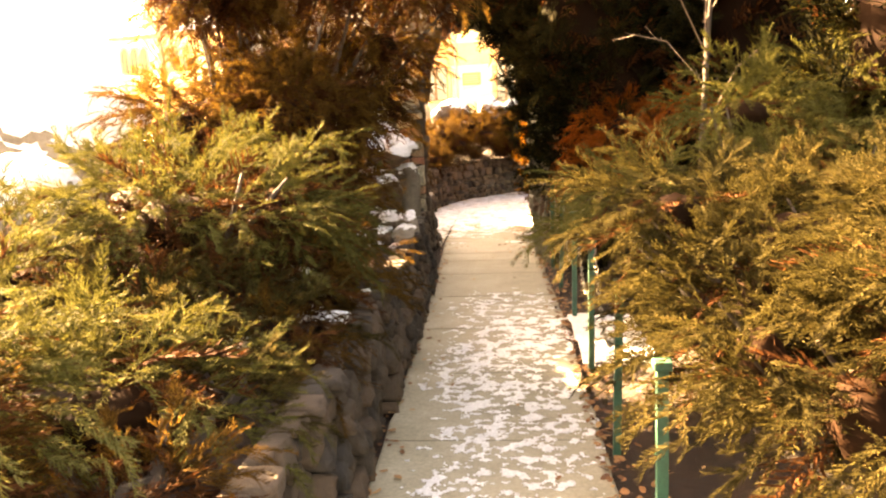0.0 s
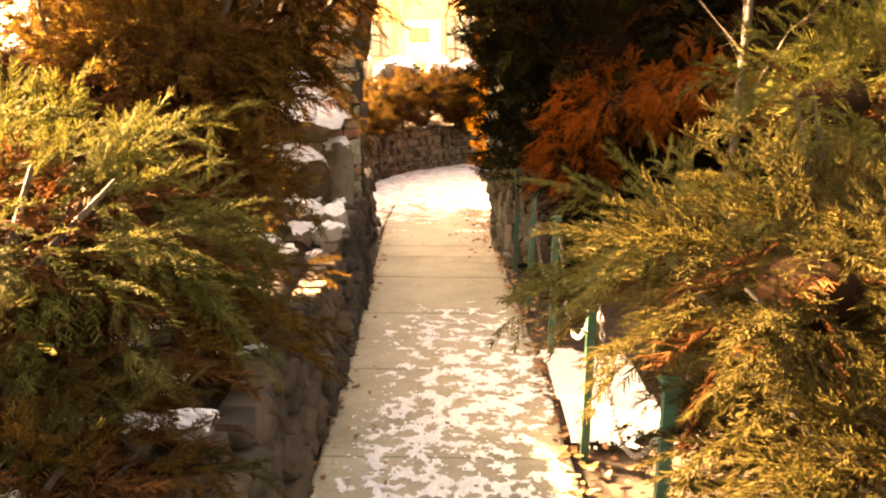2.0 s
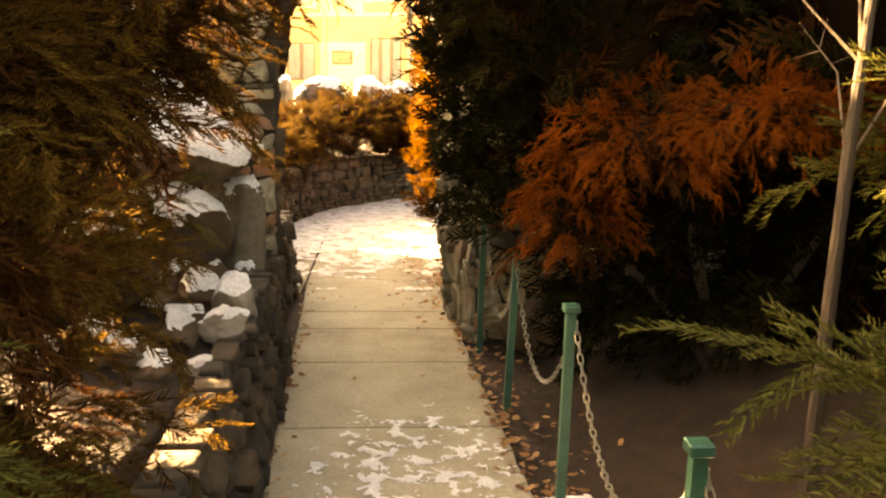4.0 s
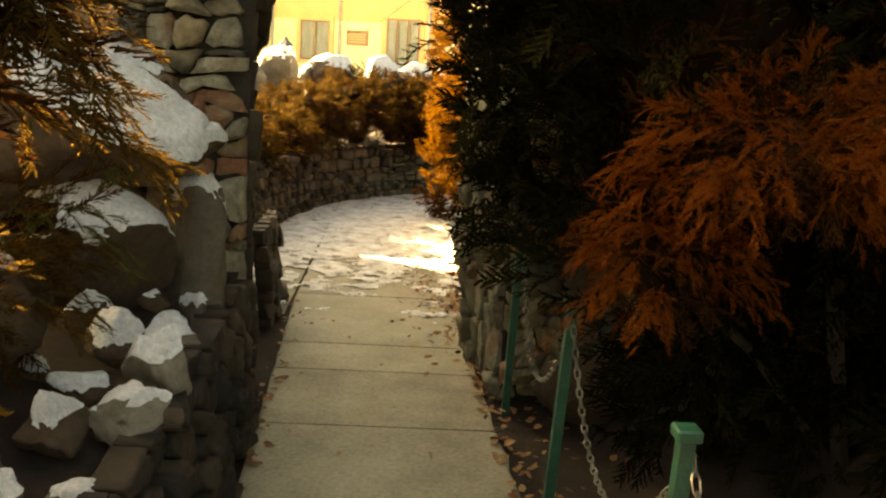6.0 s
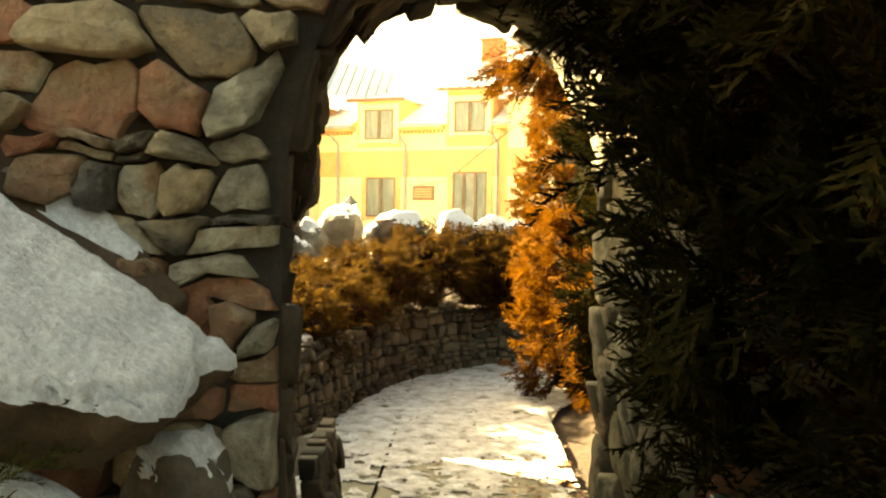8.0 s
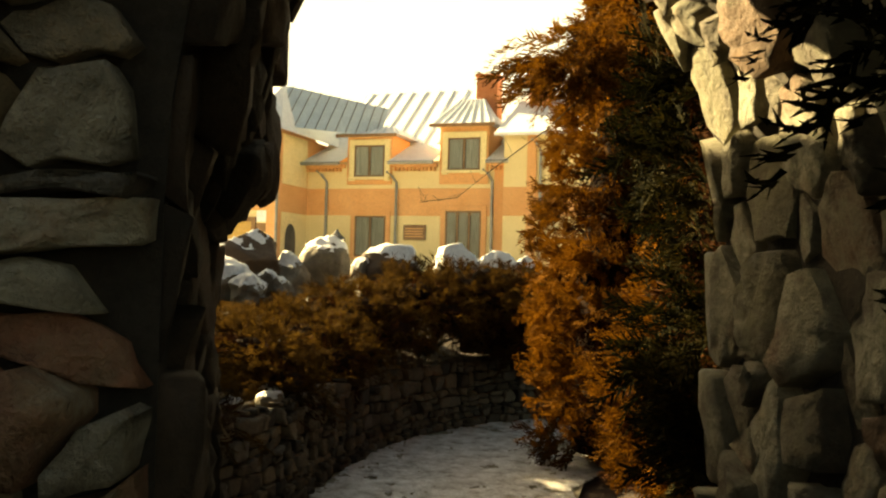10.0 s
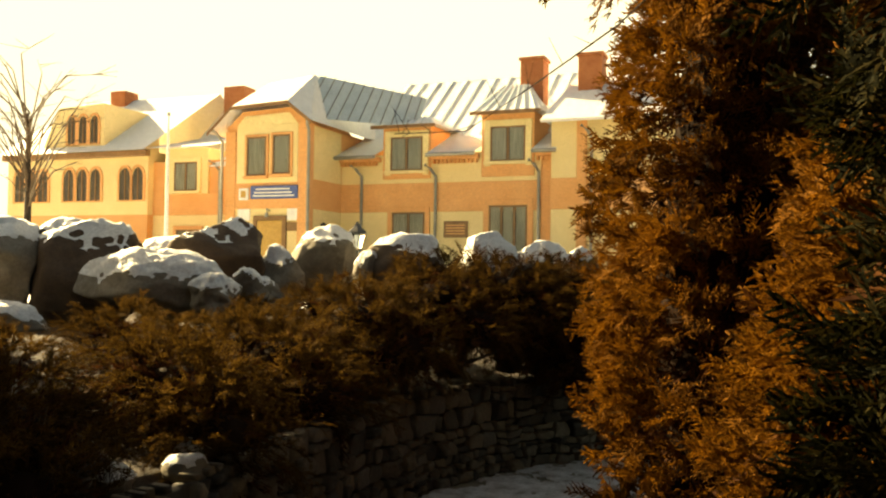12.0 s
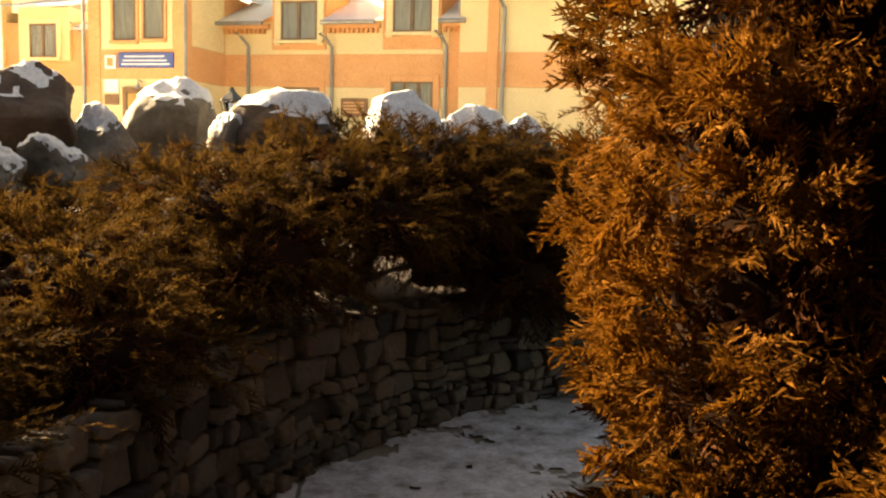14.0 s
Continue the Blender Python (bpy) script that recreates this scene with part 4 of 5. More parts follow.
juniper((-0.5, 0.3, 0.6), [(-0.50, -0.2, 0.62, 0.22, 0.5, 0.16), (-0.42, 0.5, 0.60, 0.2, 0.45, 0.15), (-0.42, 2.0, 0.62, 0.2, 0.4, 0.16), (-0.95, 0.1, 0.75, 0.4, 0.5, 0.25)], 108, "low brown juniper trailing over the path wall", "juniper_dull", dead=0.3, lean=(0.15, -0.1, -0.2), length=0.22, density=900)
juniper((-1.15, 5.2, 0.75), [(-1.05, 5.15, 0.95, 0.34, 0.34, 0.28), (-1.4, 5.6, 1.1, 0.4, 0.4, 0.4)], 109, "rusty olive juniper among snowy stones", "juniper_dull", length=0.2, density=800)
juniper((-1.15, 5.75, 0.75), [(-0.95, 5.6, 0.93, 0.34, 0.30, 0.24)], 106, DULL, "juniper_dull", length=0.22, density=700)
juniper((-0.95, 6.15, 0.8), [(-0.86, 6.0, 1.06, 0.28, 0.22, 0.17)], 107, LUSH, "juniper", length=0.2, density=500)
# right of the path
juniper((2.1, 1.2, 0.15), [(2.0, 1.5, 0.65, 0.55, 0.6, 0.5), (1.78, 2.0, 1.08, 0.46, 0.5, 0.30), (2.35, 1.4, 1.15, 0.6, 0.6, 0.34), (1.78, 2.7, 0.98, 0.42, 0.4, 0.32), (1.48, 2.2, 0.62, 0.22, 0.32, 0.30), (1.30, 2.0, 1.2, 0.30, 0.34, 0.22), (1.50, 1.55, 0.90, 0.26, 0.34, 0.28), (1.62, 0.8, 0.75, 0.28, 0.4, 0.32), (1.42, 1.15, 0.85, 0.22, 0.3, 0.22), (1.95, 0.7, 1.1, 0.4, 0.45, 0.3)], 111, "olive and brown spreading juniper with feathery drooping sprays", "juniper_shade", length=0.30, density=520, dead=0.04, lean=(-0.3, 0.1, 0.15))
juniper((2.05, 3.5, 0.2), [(1.85, 3.1, 0.62, 0.45, 0.5, 0.5), (1.95, 3.5, 1.55, 0.36, 0.32, 0.26), (1.24, 2.75, 1.10, 0.36, 0.36, 0.24), (2.15, 3.3, 1.15, 0.6, 0.5, 0.40), (1.75, 2.7, 0.35, 0.36, 0.35, 0.3)], 112, LUSH, length=0.28, density=560, dead=0.05, lean=(-0.35, -0.4, 0.1))
juniper((2.3, 4.9, 0.25), [(2.7, 4.5, 1.45, 0.5, 0.4, 0.30), (3.0, 4.6, 1.6, 0.5, 0.5, 0.40), (2.8, 4.0, 0.8, 0.5, 0.45, 0.5)], 113, LUSH, length=0.46, lean=(-0.35, -0.1, 0.2))
juniper((2.1, 6.05, 0.25), [(1.24, 5.85, 1.05, 0.20, 0.24, 0.34), (1.5, 5.65, 1.42, 0.42, 0.30, 0.28), (1.95, 5.5, 1.55, 0.44, 0.30, 0.18), (2.35, 5.5, 1.50, 0.42, 0.30, 0.16)], 114, "rust-brown dying juniper beside the arch", "rust", dead=0.1, lean=(-0.1, -0.25, -0.2), length=0.18, density=1600, stems=1)
# Low dark boughs added to fill the shadow gap behind the rusty juniper.
thuja((2.02, 6.5, 0.1), 4.3, 0.95, 121, "tall dark green thuja crowding the arch", "thuja_shade", 5000, 0.19, (-1.36, 0.1), 0.2, 0.6, [(-1.22, 0.0, 2.35, 0.36, 0.30, 0.42), (-0.85, 0.0, 1.75, 0.30, 0.28, 0.40), (-0.45, -0.3, 0.55, 0.35, 0.3, 0.5), (0.1, -0.4, 0.5, 0.5, 0.35, 0.55), (0.2, -0.5, 1.2, 0.5, 0.3, 0.5), (0.8, -0.7, 0.6, 0.6, 0.4, 0.6), (0.8, -0.7, 1.4, 0.6, 0.4, 0.6)])
thuja((2.8, 6.3, 0.3), 4.5, 1.0, 122, "tall dark green thuja beside the path", "thuja_shade", 1200, 0.3, (0, 0), 0.05, 0.5)
thuja((3.4, 4.4, 0.4), 4.2, 1.0, 123, "tall dark green thuja beside the path", "thuja_shade", 900, 0.34)
# beyond the arch
thuja((1.48, 12.85, 0.0), 4.4, 0.80, 131, "sunlit rusty orange thuja column", "thuja", 6300, 0.18, (0.15, 0.1), 0.03, 0.3)
thuja((1.62, 11.35, 0.05), 1.5, 0.56, 132, "low rusty orange thuja bush", "thuja", 2400, 0.17, (0, 0), 0.03, 0.4)
tall = thuja((2.05, 11.0, 0.2), 4.4, 0.72, 133, "rusty thuja column with a bough hanging over the path", "thuja", 4500, 0.19, (0, 0), 0.03, 0.3, [(-1.25, 0.3, 2.65, 0.45, 0.4, 0.26), (-0.8, 0.3, 2.8, 0.5, 0.4, 0.4)])
thuja((1.64, 9.6, 0.1), 4.4, 0.74, 134, "thuja column close behind the arch, leaves coloured as shaded", "thuja_shade", 4500, 0.19, (0, 0), 0.1, 0.5)
bm = bmesh.new()
bough = [(0.95, 11.25, 2.75), (0.62, 11.15, 2.42), (0.3, 11.0, 2.16), (0.08, 10.7, 1.95), (-0.12, 10.45, 1.90)]
bough = [Vector(p) - Vector((2.05, 11.0, 0.2)) for p in bough]
tube(bm, bough, [0.005, 0.004, 0.003, 0.002, 0.0012], 5)
rng = np.random.default_rng(5)
for _ in range(14):
    k = int(rng.integers(1, 4))
    p = bough[k].lerp(bough[k + 1], rng.uniform(0, 1))
    tube(bm, [p, p + Vector((rng.uniform(-0.08, 0.04), rng.uniform(-0.05, 0.05), rng.uniform(-0.02, 0.1)))], [0.0016, 0.0008], 4)
part("bare_bough", bm, M["bark"], tall, "thin leafless twig hanging over the path")
BANK = "low brownish-green juniper spilling over the stone wall"
for k, (x, y, r, h) in enumerate([(-1.75, 11.1, 0.5, 0.80), (-1.38, 12.1, 0.5, 0.84), (-1.12, 13.0, 0.5, 0.90), (-0.75, 13.85, 0.52, 1.10), (-0.28, 14.42, 0.52, 1.24), (0.2, 14.85, 0.55, 1.30), (0.75, 15.15, 0.55, 1.30), (1.5, 15.5, 0.6, 1.27), (2.4, 15.9, 0.7, 1.1), (-2.5, 12.3, 0.55, 0.84), (-3.2, 11.8, 0.6, 0.84), (-2.0, 13.2, 0.5, 0.92), (-2.9, 10.9, 0.5, 0.8), (0.5, 14.75, 0.4, 0.9), (1.1, 15.1, 0.4, 0.9), (-1.45, 14.0, 0.42, 0.95)]):
    juniper((x, y, 0.75), [(x, y, h, r, r, 0.30), (x + 0.27, y - 0.27, h - 0.16, r * 0.75, r * 0.7, 0.26), (x - 0.3, y + 0.2, h + 0.08, r * 0.6, r * 0.5, 0.22)], 140 + k, BANK, "juniper_bank", length=0.2, density=760, shapes=SMALL, dead=0.2, lean=(0.1, -0.1, 0.12), core=0.52)


def bare_tree(at, height, seed, label, spread=0.6, r0=0.06, twigs=22, name="bare_tree", category="tree"):
    rng = np.random.default_rng(seed)
    ob = thing(name, at, label, category)
    bm = bmesh.new()
    top = (rng.uniform(-0.1, 0.1), rng.uniform(-0.1, 0.1), height)
    tube(bm, [(0, 0, -0.1), (0.03, 0, height * 0.5), top], [r0, r0 * 0.75, r0 * 0.3], 9)
    part("trunk", bm, M["bark"], ob)
    bm = bmesh.new()
    for _ in range(twigs):
        z = rng.uniform(0.4, 1.0) * height
        a = rng.uniform(0, 6.28)
        l = spread * rng.uniform(0.5, 1.1)
        p0 = Vector((0.03, 0, z))
        p1 = p0 + Vector((math.cos(a) * l * 0.5, math.sin(a) * l * 0.5, l * rng.uniform(0.3, 1.2)))
        p2 = p1 + Vector((math.cos(a + 0.4) * l * 0.5, math.sin(a + 0.4) * l * 0.5, l * rng.uniform(-0.1, 0.5)))
        tube(bm, [p0, p1, p2], [r0 * 0.22, r0 * 0.14, r0 * 0.04], 5)
        for _ in range(3):
            b = a + rng.uniform(-1, 1)
            q = p1.lerp(p2, rng.uniform(0, 0.8))
            tube(bm, [q, q + Vector((math.cos(b), math.sin(b), rng.uniform(-0.2, 0.8))) * l * 0.35], [r0 * 0.09, r0 * 0.03], 4)
    part("branchwork", bm, M["twig"], ob)
    return ob


bare_tree((1.95, 4.75, 0.2), 2.6, 201, "small bare tree with pale twigs among the junipers", 0.8, 0.03, 10)
bare_tree((-12.6, 30.0, 0.95), 4.6, 202, "bare leafless tree before the building", 2.2, 0.12, 40)


# ---- posts and chain ----
def post(at, lean):
    ob = thing("chain_post", at, "dark green painted square iron post with a flat cap", "post", "posts of the chain fence")
    bm = bmesh.new()
    tube(bm, [(0, 0, -0.06), (lean[0], lean[1], 0.84)], [0.026, 0.026], 4)
    part("shaft", bm, M["green_paint"], ob)
    part("cap", box_bm(0.06, 0.06, 0.03, (lean[0], lean[1], 0.852), 0.004), M["green_paint"], ob)
    return ob


POSTS = [(1.10, 1.1), (1.09, 2.38), (1.075, 3.66), (1.05, 4.94), (1.0, 6.10), (0.965, 7.12)]
for k, (x, y) in enumerate(POSTS):
    post((x, y, -0.02), ((0.0, 0.02, 0.01, 0.01, 0.03, 0.01)[k], 0))


def link_mesh():
    bm = bmesh.new()
    pts = [(0.016 * math.copysign(1, math.cos(t)) * (abs(math.cos(t)) ** 0.7) * 1.0, 0.010 * math.sin(t), 0) for t in np.linspace(0, 2 * math.pi, 10)[:-1]]
    rings = []
    for k, p in enumerate(pts):
        d = (Vector(pts[(k + 1) % 9]) - Vector(pts[k - 1])).normalized()
        a, b = Vector((0, 0, 1)), d.cross(Vector((0, 0, 1)))
        rings.append([bm.verts.new(Vector(p) + (a * math.cos(t) + b * math.sin(t)) * 0.0035) for t in (0, 2.094, 4.189)])
    for k in range(9):
        r, s = rings[k], rings[(k + 1) % 9]
        for j in range(3):
            bm.faces.new((r[j], s[j], s[(j + 1) % 3], r[(j + 1) % 3]))
    me = bpy.data.meshes.new("link")
    bm.to_mesh(me)
    bm.free()
    me.materials.append(M["chain"])
    return me


LINK = link_mesh()
for (xa, ya), (xb, yb) in zip(POSTS[1:], POSTS[2:]):
    a, b = Vector((xa + 0.03, ya, 0.78)), Vector((xb + 0.03, yb, 0.78))
    chain = thing("chain", a, "sagging grey steel chain hung between green posts", "chain", "chains of the fence")
    n = 46
    pts = [a.lerp(b, t) - Vector((0, 0, 0.42 * 4 * t * (1 - t))) for t in np.linspace(0, 1, n + 1)]
    for k, (p, q) in enumerate(zip(pts, pts[1:])):
        ob = part_mesh("link", LINK, None, chain)
        m = Matrix.Translation((p + q) / 2 - a) @ (q - p).to_track_quat("X", "Z").to_matrix().to_4x4() @ pose(0, 0, 0, 90 * (k % 2))
        ob.matrix_basis = m @ Matrix.Diagonal(((q - p).length / 0.026, 1.0, 1.0, 1))


# ---- fallen leaves ----
def leaf_shape(seed):
    rng = np.random.default_rng(seed)
    pts = [(0, 0, 0)] + [(math.cos(t) * (1 + 0.25 * rng.uniform(-1, 1)), 0.6 * math.sin(t), 0.25 * rng.uniform(0, 1)) for t in np.linspace(0, 6.283, 8)[:-1]]
    return np.array(pts), np.array([(0, k, k % 7 + 1) for k in range(1, 8)])


def leaves_on(name, label, n, where, seed, size):
    rng = np.random.default_rng(seed)
    pos = np.array([where(rng) for _ in range(n)])
    a = rng.uniform(0, 6.28, n)
    me = strew(name, [leaf_shape(k) for k in range(4)], pos, np.stack([np.cos(a), np.sin(a), rng.uniform(-0.3, 0.3, n)], 1), np.broadcast_to((0, 0, 1.0), (n, 3)) + rng.normal(0, 0.25, (n, 3)), size * rng.uniform(0.5, 1.4, n), rng)
    me.materials.append(M["dry_leaf"])
    tagged(new(name, me), label, "leaves", kind="stuff")


def right_strip(rng):
    y = rng.uniform(0, 9.2)
    x = right_edge(y) + rng.exponential(0.14) - 0.05
    return (x, y, max(0.008, ground_z(x, y) + 0.025) if y < 7.4 else 0.012)


def arch_heap(rng):
    y = rng.normal(9.2, 0.7)
    x = 0.95 - abs(rng.normal(0, 0.22))
    return (x, y, 0.012)


def path_left(rng):
    y = rng.uniform(-1, 9)
    return (left_edge(y) + rng.exponential(0.05) - 0.03, y, 0.012)


def path_any(rng):
    y = rng.uniform(-2, 11)
    return (rng.uniform(left_edge(y), right_edge(y)), y, 0.013)


leaves_on("fallen_leaves", "dry brown leaves littering the strip beside the posts", 900, right_strip, 301, 0.022)
leaves_on("fallen_leaves", "rusty leaves drifted inside the arch", 420, arch_heap, 302, 0.02)
leaves_on("fallen_leaves", "dry leaves along the foot of the low wall", 220, path_left, 303, 0.022)
leaves_on("fallen_leaves", "few dry leaves scattered on the path", 90, path_any, 304, 0.018)



# ---- the yellow and orange building ----
M["yellow"] = surface("yellow_render", [(0.3, (0.76, 0.59, 0.30)), (0.7, (0.83, 0.66, 0.36))], 1.2, 0.85, 0.1, 30)
M["orange"] = surface("orange_render", [(0.3, (0.70, 0.33, 0.13)), (0.7, (0.78, 0.40, 0.18))], 1.2, 0.85, 0.1, 30)
M["pale"] = surface("pale_yellow_render", [(0.3, (0.76, 0.62, 0.32)), (0.7, (0.82, 0.68, 0.38))], 1.2, 0.85, 0.1, 30)
M["frame_wood"] = surface("brown_window_wood", [(0.3, (0.18, 0.09, 0.035)), (0.7, (0.27, 0.14, 0.06))], 6, 0.5, 0.1, 50)
M["metal_roof"] = surface("grey_metal_roof", [(0.3, (0.46, 0.54, 0.57)), (0.7, (0.62, 0.69, 0.70))], 1.5, 0.45, 0.1, 30, metal=0.3)
M["zinc"] = surface("zinc_pipe", [(0.3, (0.22, 0.22, 0.20)), (0.7, (0.36, 0.36, 0.33))], 3, 0.45, 0.1, 30, metal=0.6)
M["blue"] = surface("blue_sign_paint", [(0.3, (0.05, 0.09, 0.26)), (0.7, (0.08, 0.13, 0.34))], 3, 0.5, 0.0, 30)
M["white"] = surface("white_paint", [(0.3, (0.70, 0.70, 0.68)), (0.7, (0.80, 0.80, 0.78))], 3, 0.5, 0.0, 30)
M["brick"] = surface("red_chimney_brick", [(0.3, (0.38, 0.12, 0.05)), (0.7, (0.48, 0.18, 0.08))], 6, 0.9, 0.2, 60)
M["door_wood"] = surface("ochre_door", [(0.3, (0.42, 0.24, 0.06)), (0.7, (0.55, 0.33, 0.10))], 4, 0.5, 0.1, 30)
M["curtain"] = surface("pale_curtain", [(0.35, (0.28, 0.26, 0.20)), (0.65, (0.52, 0.48, 0.38))], 7, 0.9, 0.2, 40, stretch=(5, 1, 0.3))
glass = bpy.data.materials.new("window_glass")
glass.use_nodes = True
gp = glass.node_tree.nodes["Principled BSDF"]
gp.inputs["Base Color"].default_value = (0.9, 0.93, 0.92, 1)
gp.inputs["Roughness"].default_value, gp.inputs["Transmission Weight"].default_value, gp.inputs["IOR"].default_value = 0.05, 1.0, 1.45
M["glass"] = glass
M["dark_room"] = surface("dim_room", [(0.3, (0.05, 0.045, 0.035)), (0.7, (0.12, 0.10, 0.08))], 2, 0.9, 0.0, 20)


def build_house():
    hs = thing("building", (-0.3, 34.5, 0.0), "two-storey yellow and orange rendered building with snowy metal roofs", "building")
    hs.rotation_euler = (0, 0, math.atan2(-0.298, 0.954))

    def slab(name, u0, u1, y0, y1, z0, z1, mat_, bevel=0.0, label="", parent=None):
        return part(name, box_bm(u1 - u0, y1 - y0, z1 - z0, ((u0 + u1) / 2, (y0 + y1) / 2, (z0 + z1) / 2), bevel), M[mat_], parent or hs, label)

    def prism(name, pts, faces, mat_, label=""):
        return part_mesh(name, poly_mesh(name, pts, faces), M[mat_], hs, label)

    def poly_mesh(name, pts, faces):
        me = bpy.data.meshes.new(name)
        me.from_pydata(pts, [], faces)
        me.update()
        return me

    def arch_pts(u0, u1, z0, z1, y, n=10):
        c, r = (u0 + u1) / 2, (u1 - u0) / 2
        return [(u0, y, z0), (u1, y, z0)] + [(c + r * math.cos(t), y, z1 - 1.35 * r + 1.35 * r * math.sin(t)) for t in np.linspace(0, math.pi, n)]

    def window(u0, u1, z0, z1, y, trim="orange", margin=0.2, leaves=2, head=True):
        """A window standing 3 to 6 cm off the wall face y: trim, frame with leaves, curtained pane behind glass."""
        w = part("window", box_bm(u1 - u0, 0.02, z1 - z0, ((u0 + u1) / 2, y - 0.012, (z0 + z1) / 2)), M["dark_room"], hs)
        if trim:
            for a, b, c, d in ((u0 - margin, u0, z0 - margin * 0.7, z1 + margin), (u1, u1 + margin, z0 - margin * 0.7, z1 + margin), (u0, u1, z1, z1 + margin)):
                slab("trim", a, b, y - 0.06, y + 0.02, c, d, trim, 0.008, parent=w)
        slab("sill", u0 - margin, u1 + margin, y - 0.14, y + 0.02, z0 - 0.09, z0, trim or "orange", 0.008, parent=w)
        t = 0.055
        for a, b, c, d in ((u0, u0 + t, z0, z1), (u1 - t, u1, z0, z1), (u0 + t, u1 - t, z0, z0 + t), (u0 + t, u1 - t, z1 - t, z1)):
            slab("frame", a, b, y - 0.055, y - 0.02, c, d, "frame_wood", parent=w)
        step = (u1 - u0) / leaves
        for k in range(1, leaves):
            slab("mullion", u0 + k * step - 0.035, u0 + k * step + 0.035, y - 0.06, y - 0.02, z0 + t, z1 - t, "frame_wood", parent=w)
        for k in range(leaves):
            slab("curtain", u0 + k * step + 0.06, u0 + (k + 1) * step - 0.06, y - 0.030, y - 0.0225, z0 + 0.06, z1 - 0.06, "curtain", parent=w)
            p = slab("pane", u0 + k * step + 0.045, u0 + (k + 1) * step - 0.045, y - 0.045, y - 0.039, z0 + 0.05, z1 - 0.05, "glass", parent=w)
            p.visible_shadow = False

    def arch_window(u0, u1, z0, z1, y):
        pts = arch_pts(u0, u1, z0, z1, y - 0.01)
        w = part_mesh("arched_window", poly_mesh("arched_window", pts, [tuple(range(len(pts)))[::-1]]), M["dark_room"], hs)
        o, i = arch_pts(u0 - 0.09, u1 + 0.09, z0 - 0.05, z1 + 0.1, y - 0.05), arch_pts(u0, u1, z0, z1, y - 0.05)
        n = len(o)
        back = [(a, y, b) for a, _, b in o]
        part_mesh("frame", poly_mesh("frame", o + i + back, [(k, (k + 1) % n, n + (k + 1) % n, n + k) for k in range(n)] + [(k, 2 * n + k, 2 * n + (k + 1) % n, (k + 1) % n) for k in range(n)]), M["orange"], w)
        slab("mullion", (u0 + u1) / 2 - 0.025, (u0 + u1) / 2 + 0.025, y - 0.04, y - 0.012, z0, z1 - 0.05, "frame_wood", parent=w)

    def pipe(u, y, z0, z1, hook=0.25):
        bm = bmesh.new()
        tube(bm, [(u - hook, y - 0.42, z1 + 0.35), (u - hook * 0.4, y - 0.3, z1 + 0.22), (u, y - 0.09, z1), (u, y - 0.09, z0)], [0.05] * 4, 8)
        part("downpipe", bm, M["zinc"], hs)

    def roof(name, pts, faces, mat_="snow", ribs=()):
        prism(name, pts, faces, mat_, "snow-covered sheet-metal roof" if mat_ == "snow" else "")

    g = 0.9
    # main wing
    slab("wall", -5.2, 2.0, 0, 6, g, 3.33, "yellow")
    slab("wall_band", -5.2, 2.02, -0.025, 5.9, 3.33, 4.26, "orange", 0.01)
    slab("wall", -5.2, 2.0, 0, 6, 4.26, 5.2, "yellow")
    slab("corner_strip", 1.72, 2.12, -0.06, 0.3, g, 5.0, "orange", 0.01)
    for a, b in ((-5.2, -3.66), (-1.86, -0.26), (1.56, 2.3)):
        slab("cornice", a, min(b, 2.1), -0.22, 0.0, 4.98, 5.12, "orange", 0.02)
        for k in range(int((b - a) / 0.142)):
            slab("cornice_block", a + 0.03 + k * 0.142, a + 0.1 + k * 0.142, -0.16, 0.0, 4.86, 4.975, "orange")
        roof("eave_roof", [(a, -0.55, 5.14), (b, -0.55, 5.14), (b, 1.6, 6.0), (a, 1.6, 6.0), (a, -0.5, 5.06), (b, -0.5, 5.06)], [(0, 1, 2, 3), (4, 5, 1, 0)])
        bm = bmesh.new()
        tube(bm, [(a, -0.6, 5.08), (b, -0.6, 5.08)], [0.06, 0.06], 8)
        part("gutter", bm, M["zinc"], hs)
    roof("roof", [(-5.2, 1.6, 6.0), (2.3, 1.6, 6.0), (2.3, 5.2, 8.7), (-5.2, 5.2, 8.7), (2.3, 9, 6), (-5.2, 9, 6)], [(0, 1, 2, 3), (3, 2, 4, 5)])
    for k in range(13):
        bm = bmesh.new()
        u = -4.9 + 0.58 * k
        tube(bm, [(u, 1.6, 6.02), (u, 5.2, 8.72)], [0.03, 0.03], 4)
        part("roof_rib", bm, M["metal_roof"], hs)
    # dormers
    for u0, u1, top in ((-3.6, -1.92, 6.12), (-0.2, 1.5, 6.4)):
        slab("dormer", u0, u1, -0.05, 3.2, 4.4, top, "orange", 0.01)
        c, w = (u0 + u1) / 2, (u1 - u0) / 2 + 0.28
        ridge = top + (1.0 if u0 > -1 else 0.45)
        roof("dormer_roof", [(c - w, -0.42, top - 0.02), (c + w, -0.42, top - 0.02), (c + w, 3.6, top + 0.05), (c - w, 3.6, top + 0.05), (c - w * 0.4, 0.8, ridge), (c + w * 0.4, 0.8, ridge), (c + w * 0.4, 3.6, ridge), (c - w * 0.4, 3.6, ridge)],
             [(0, 1, 5, 4), (1, 2, 6, 5), (3, 0, 4, 7), (4, 5, 6, 7), (0, 3, 2, 1)])
        slab("dormer_eave", c - w, c + w, -0.44, -0.38, top - 0.12, top - 0.015, "frame_wood")
        for k in range(7):
            bm = bmesh.new()
            s = -1 + 2 * (k + 0.5) / 7
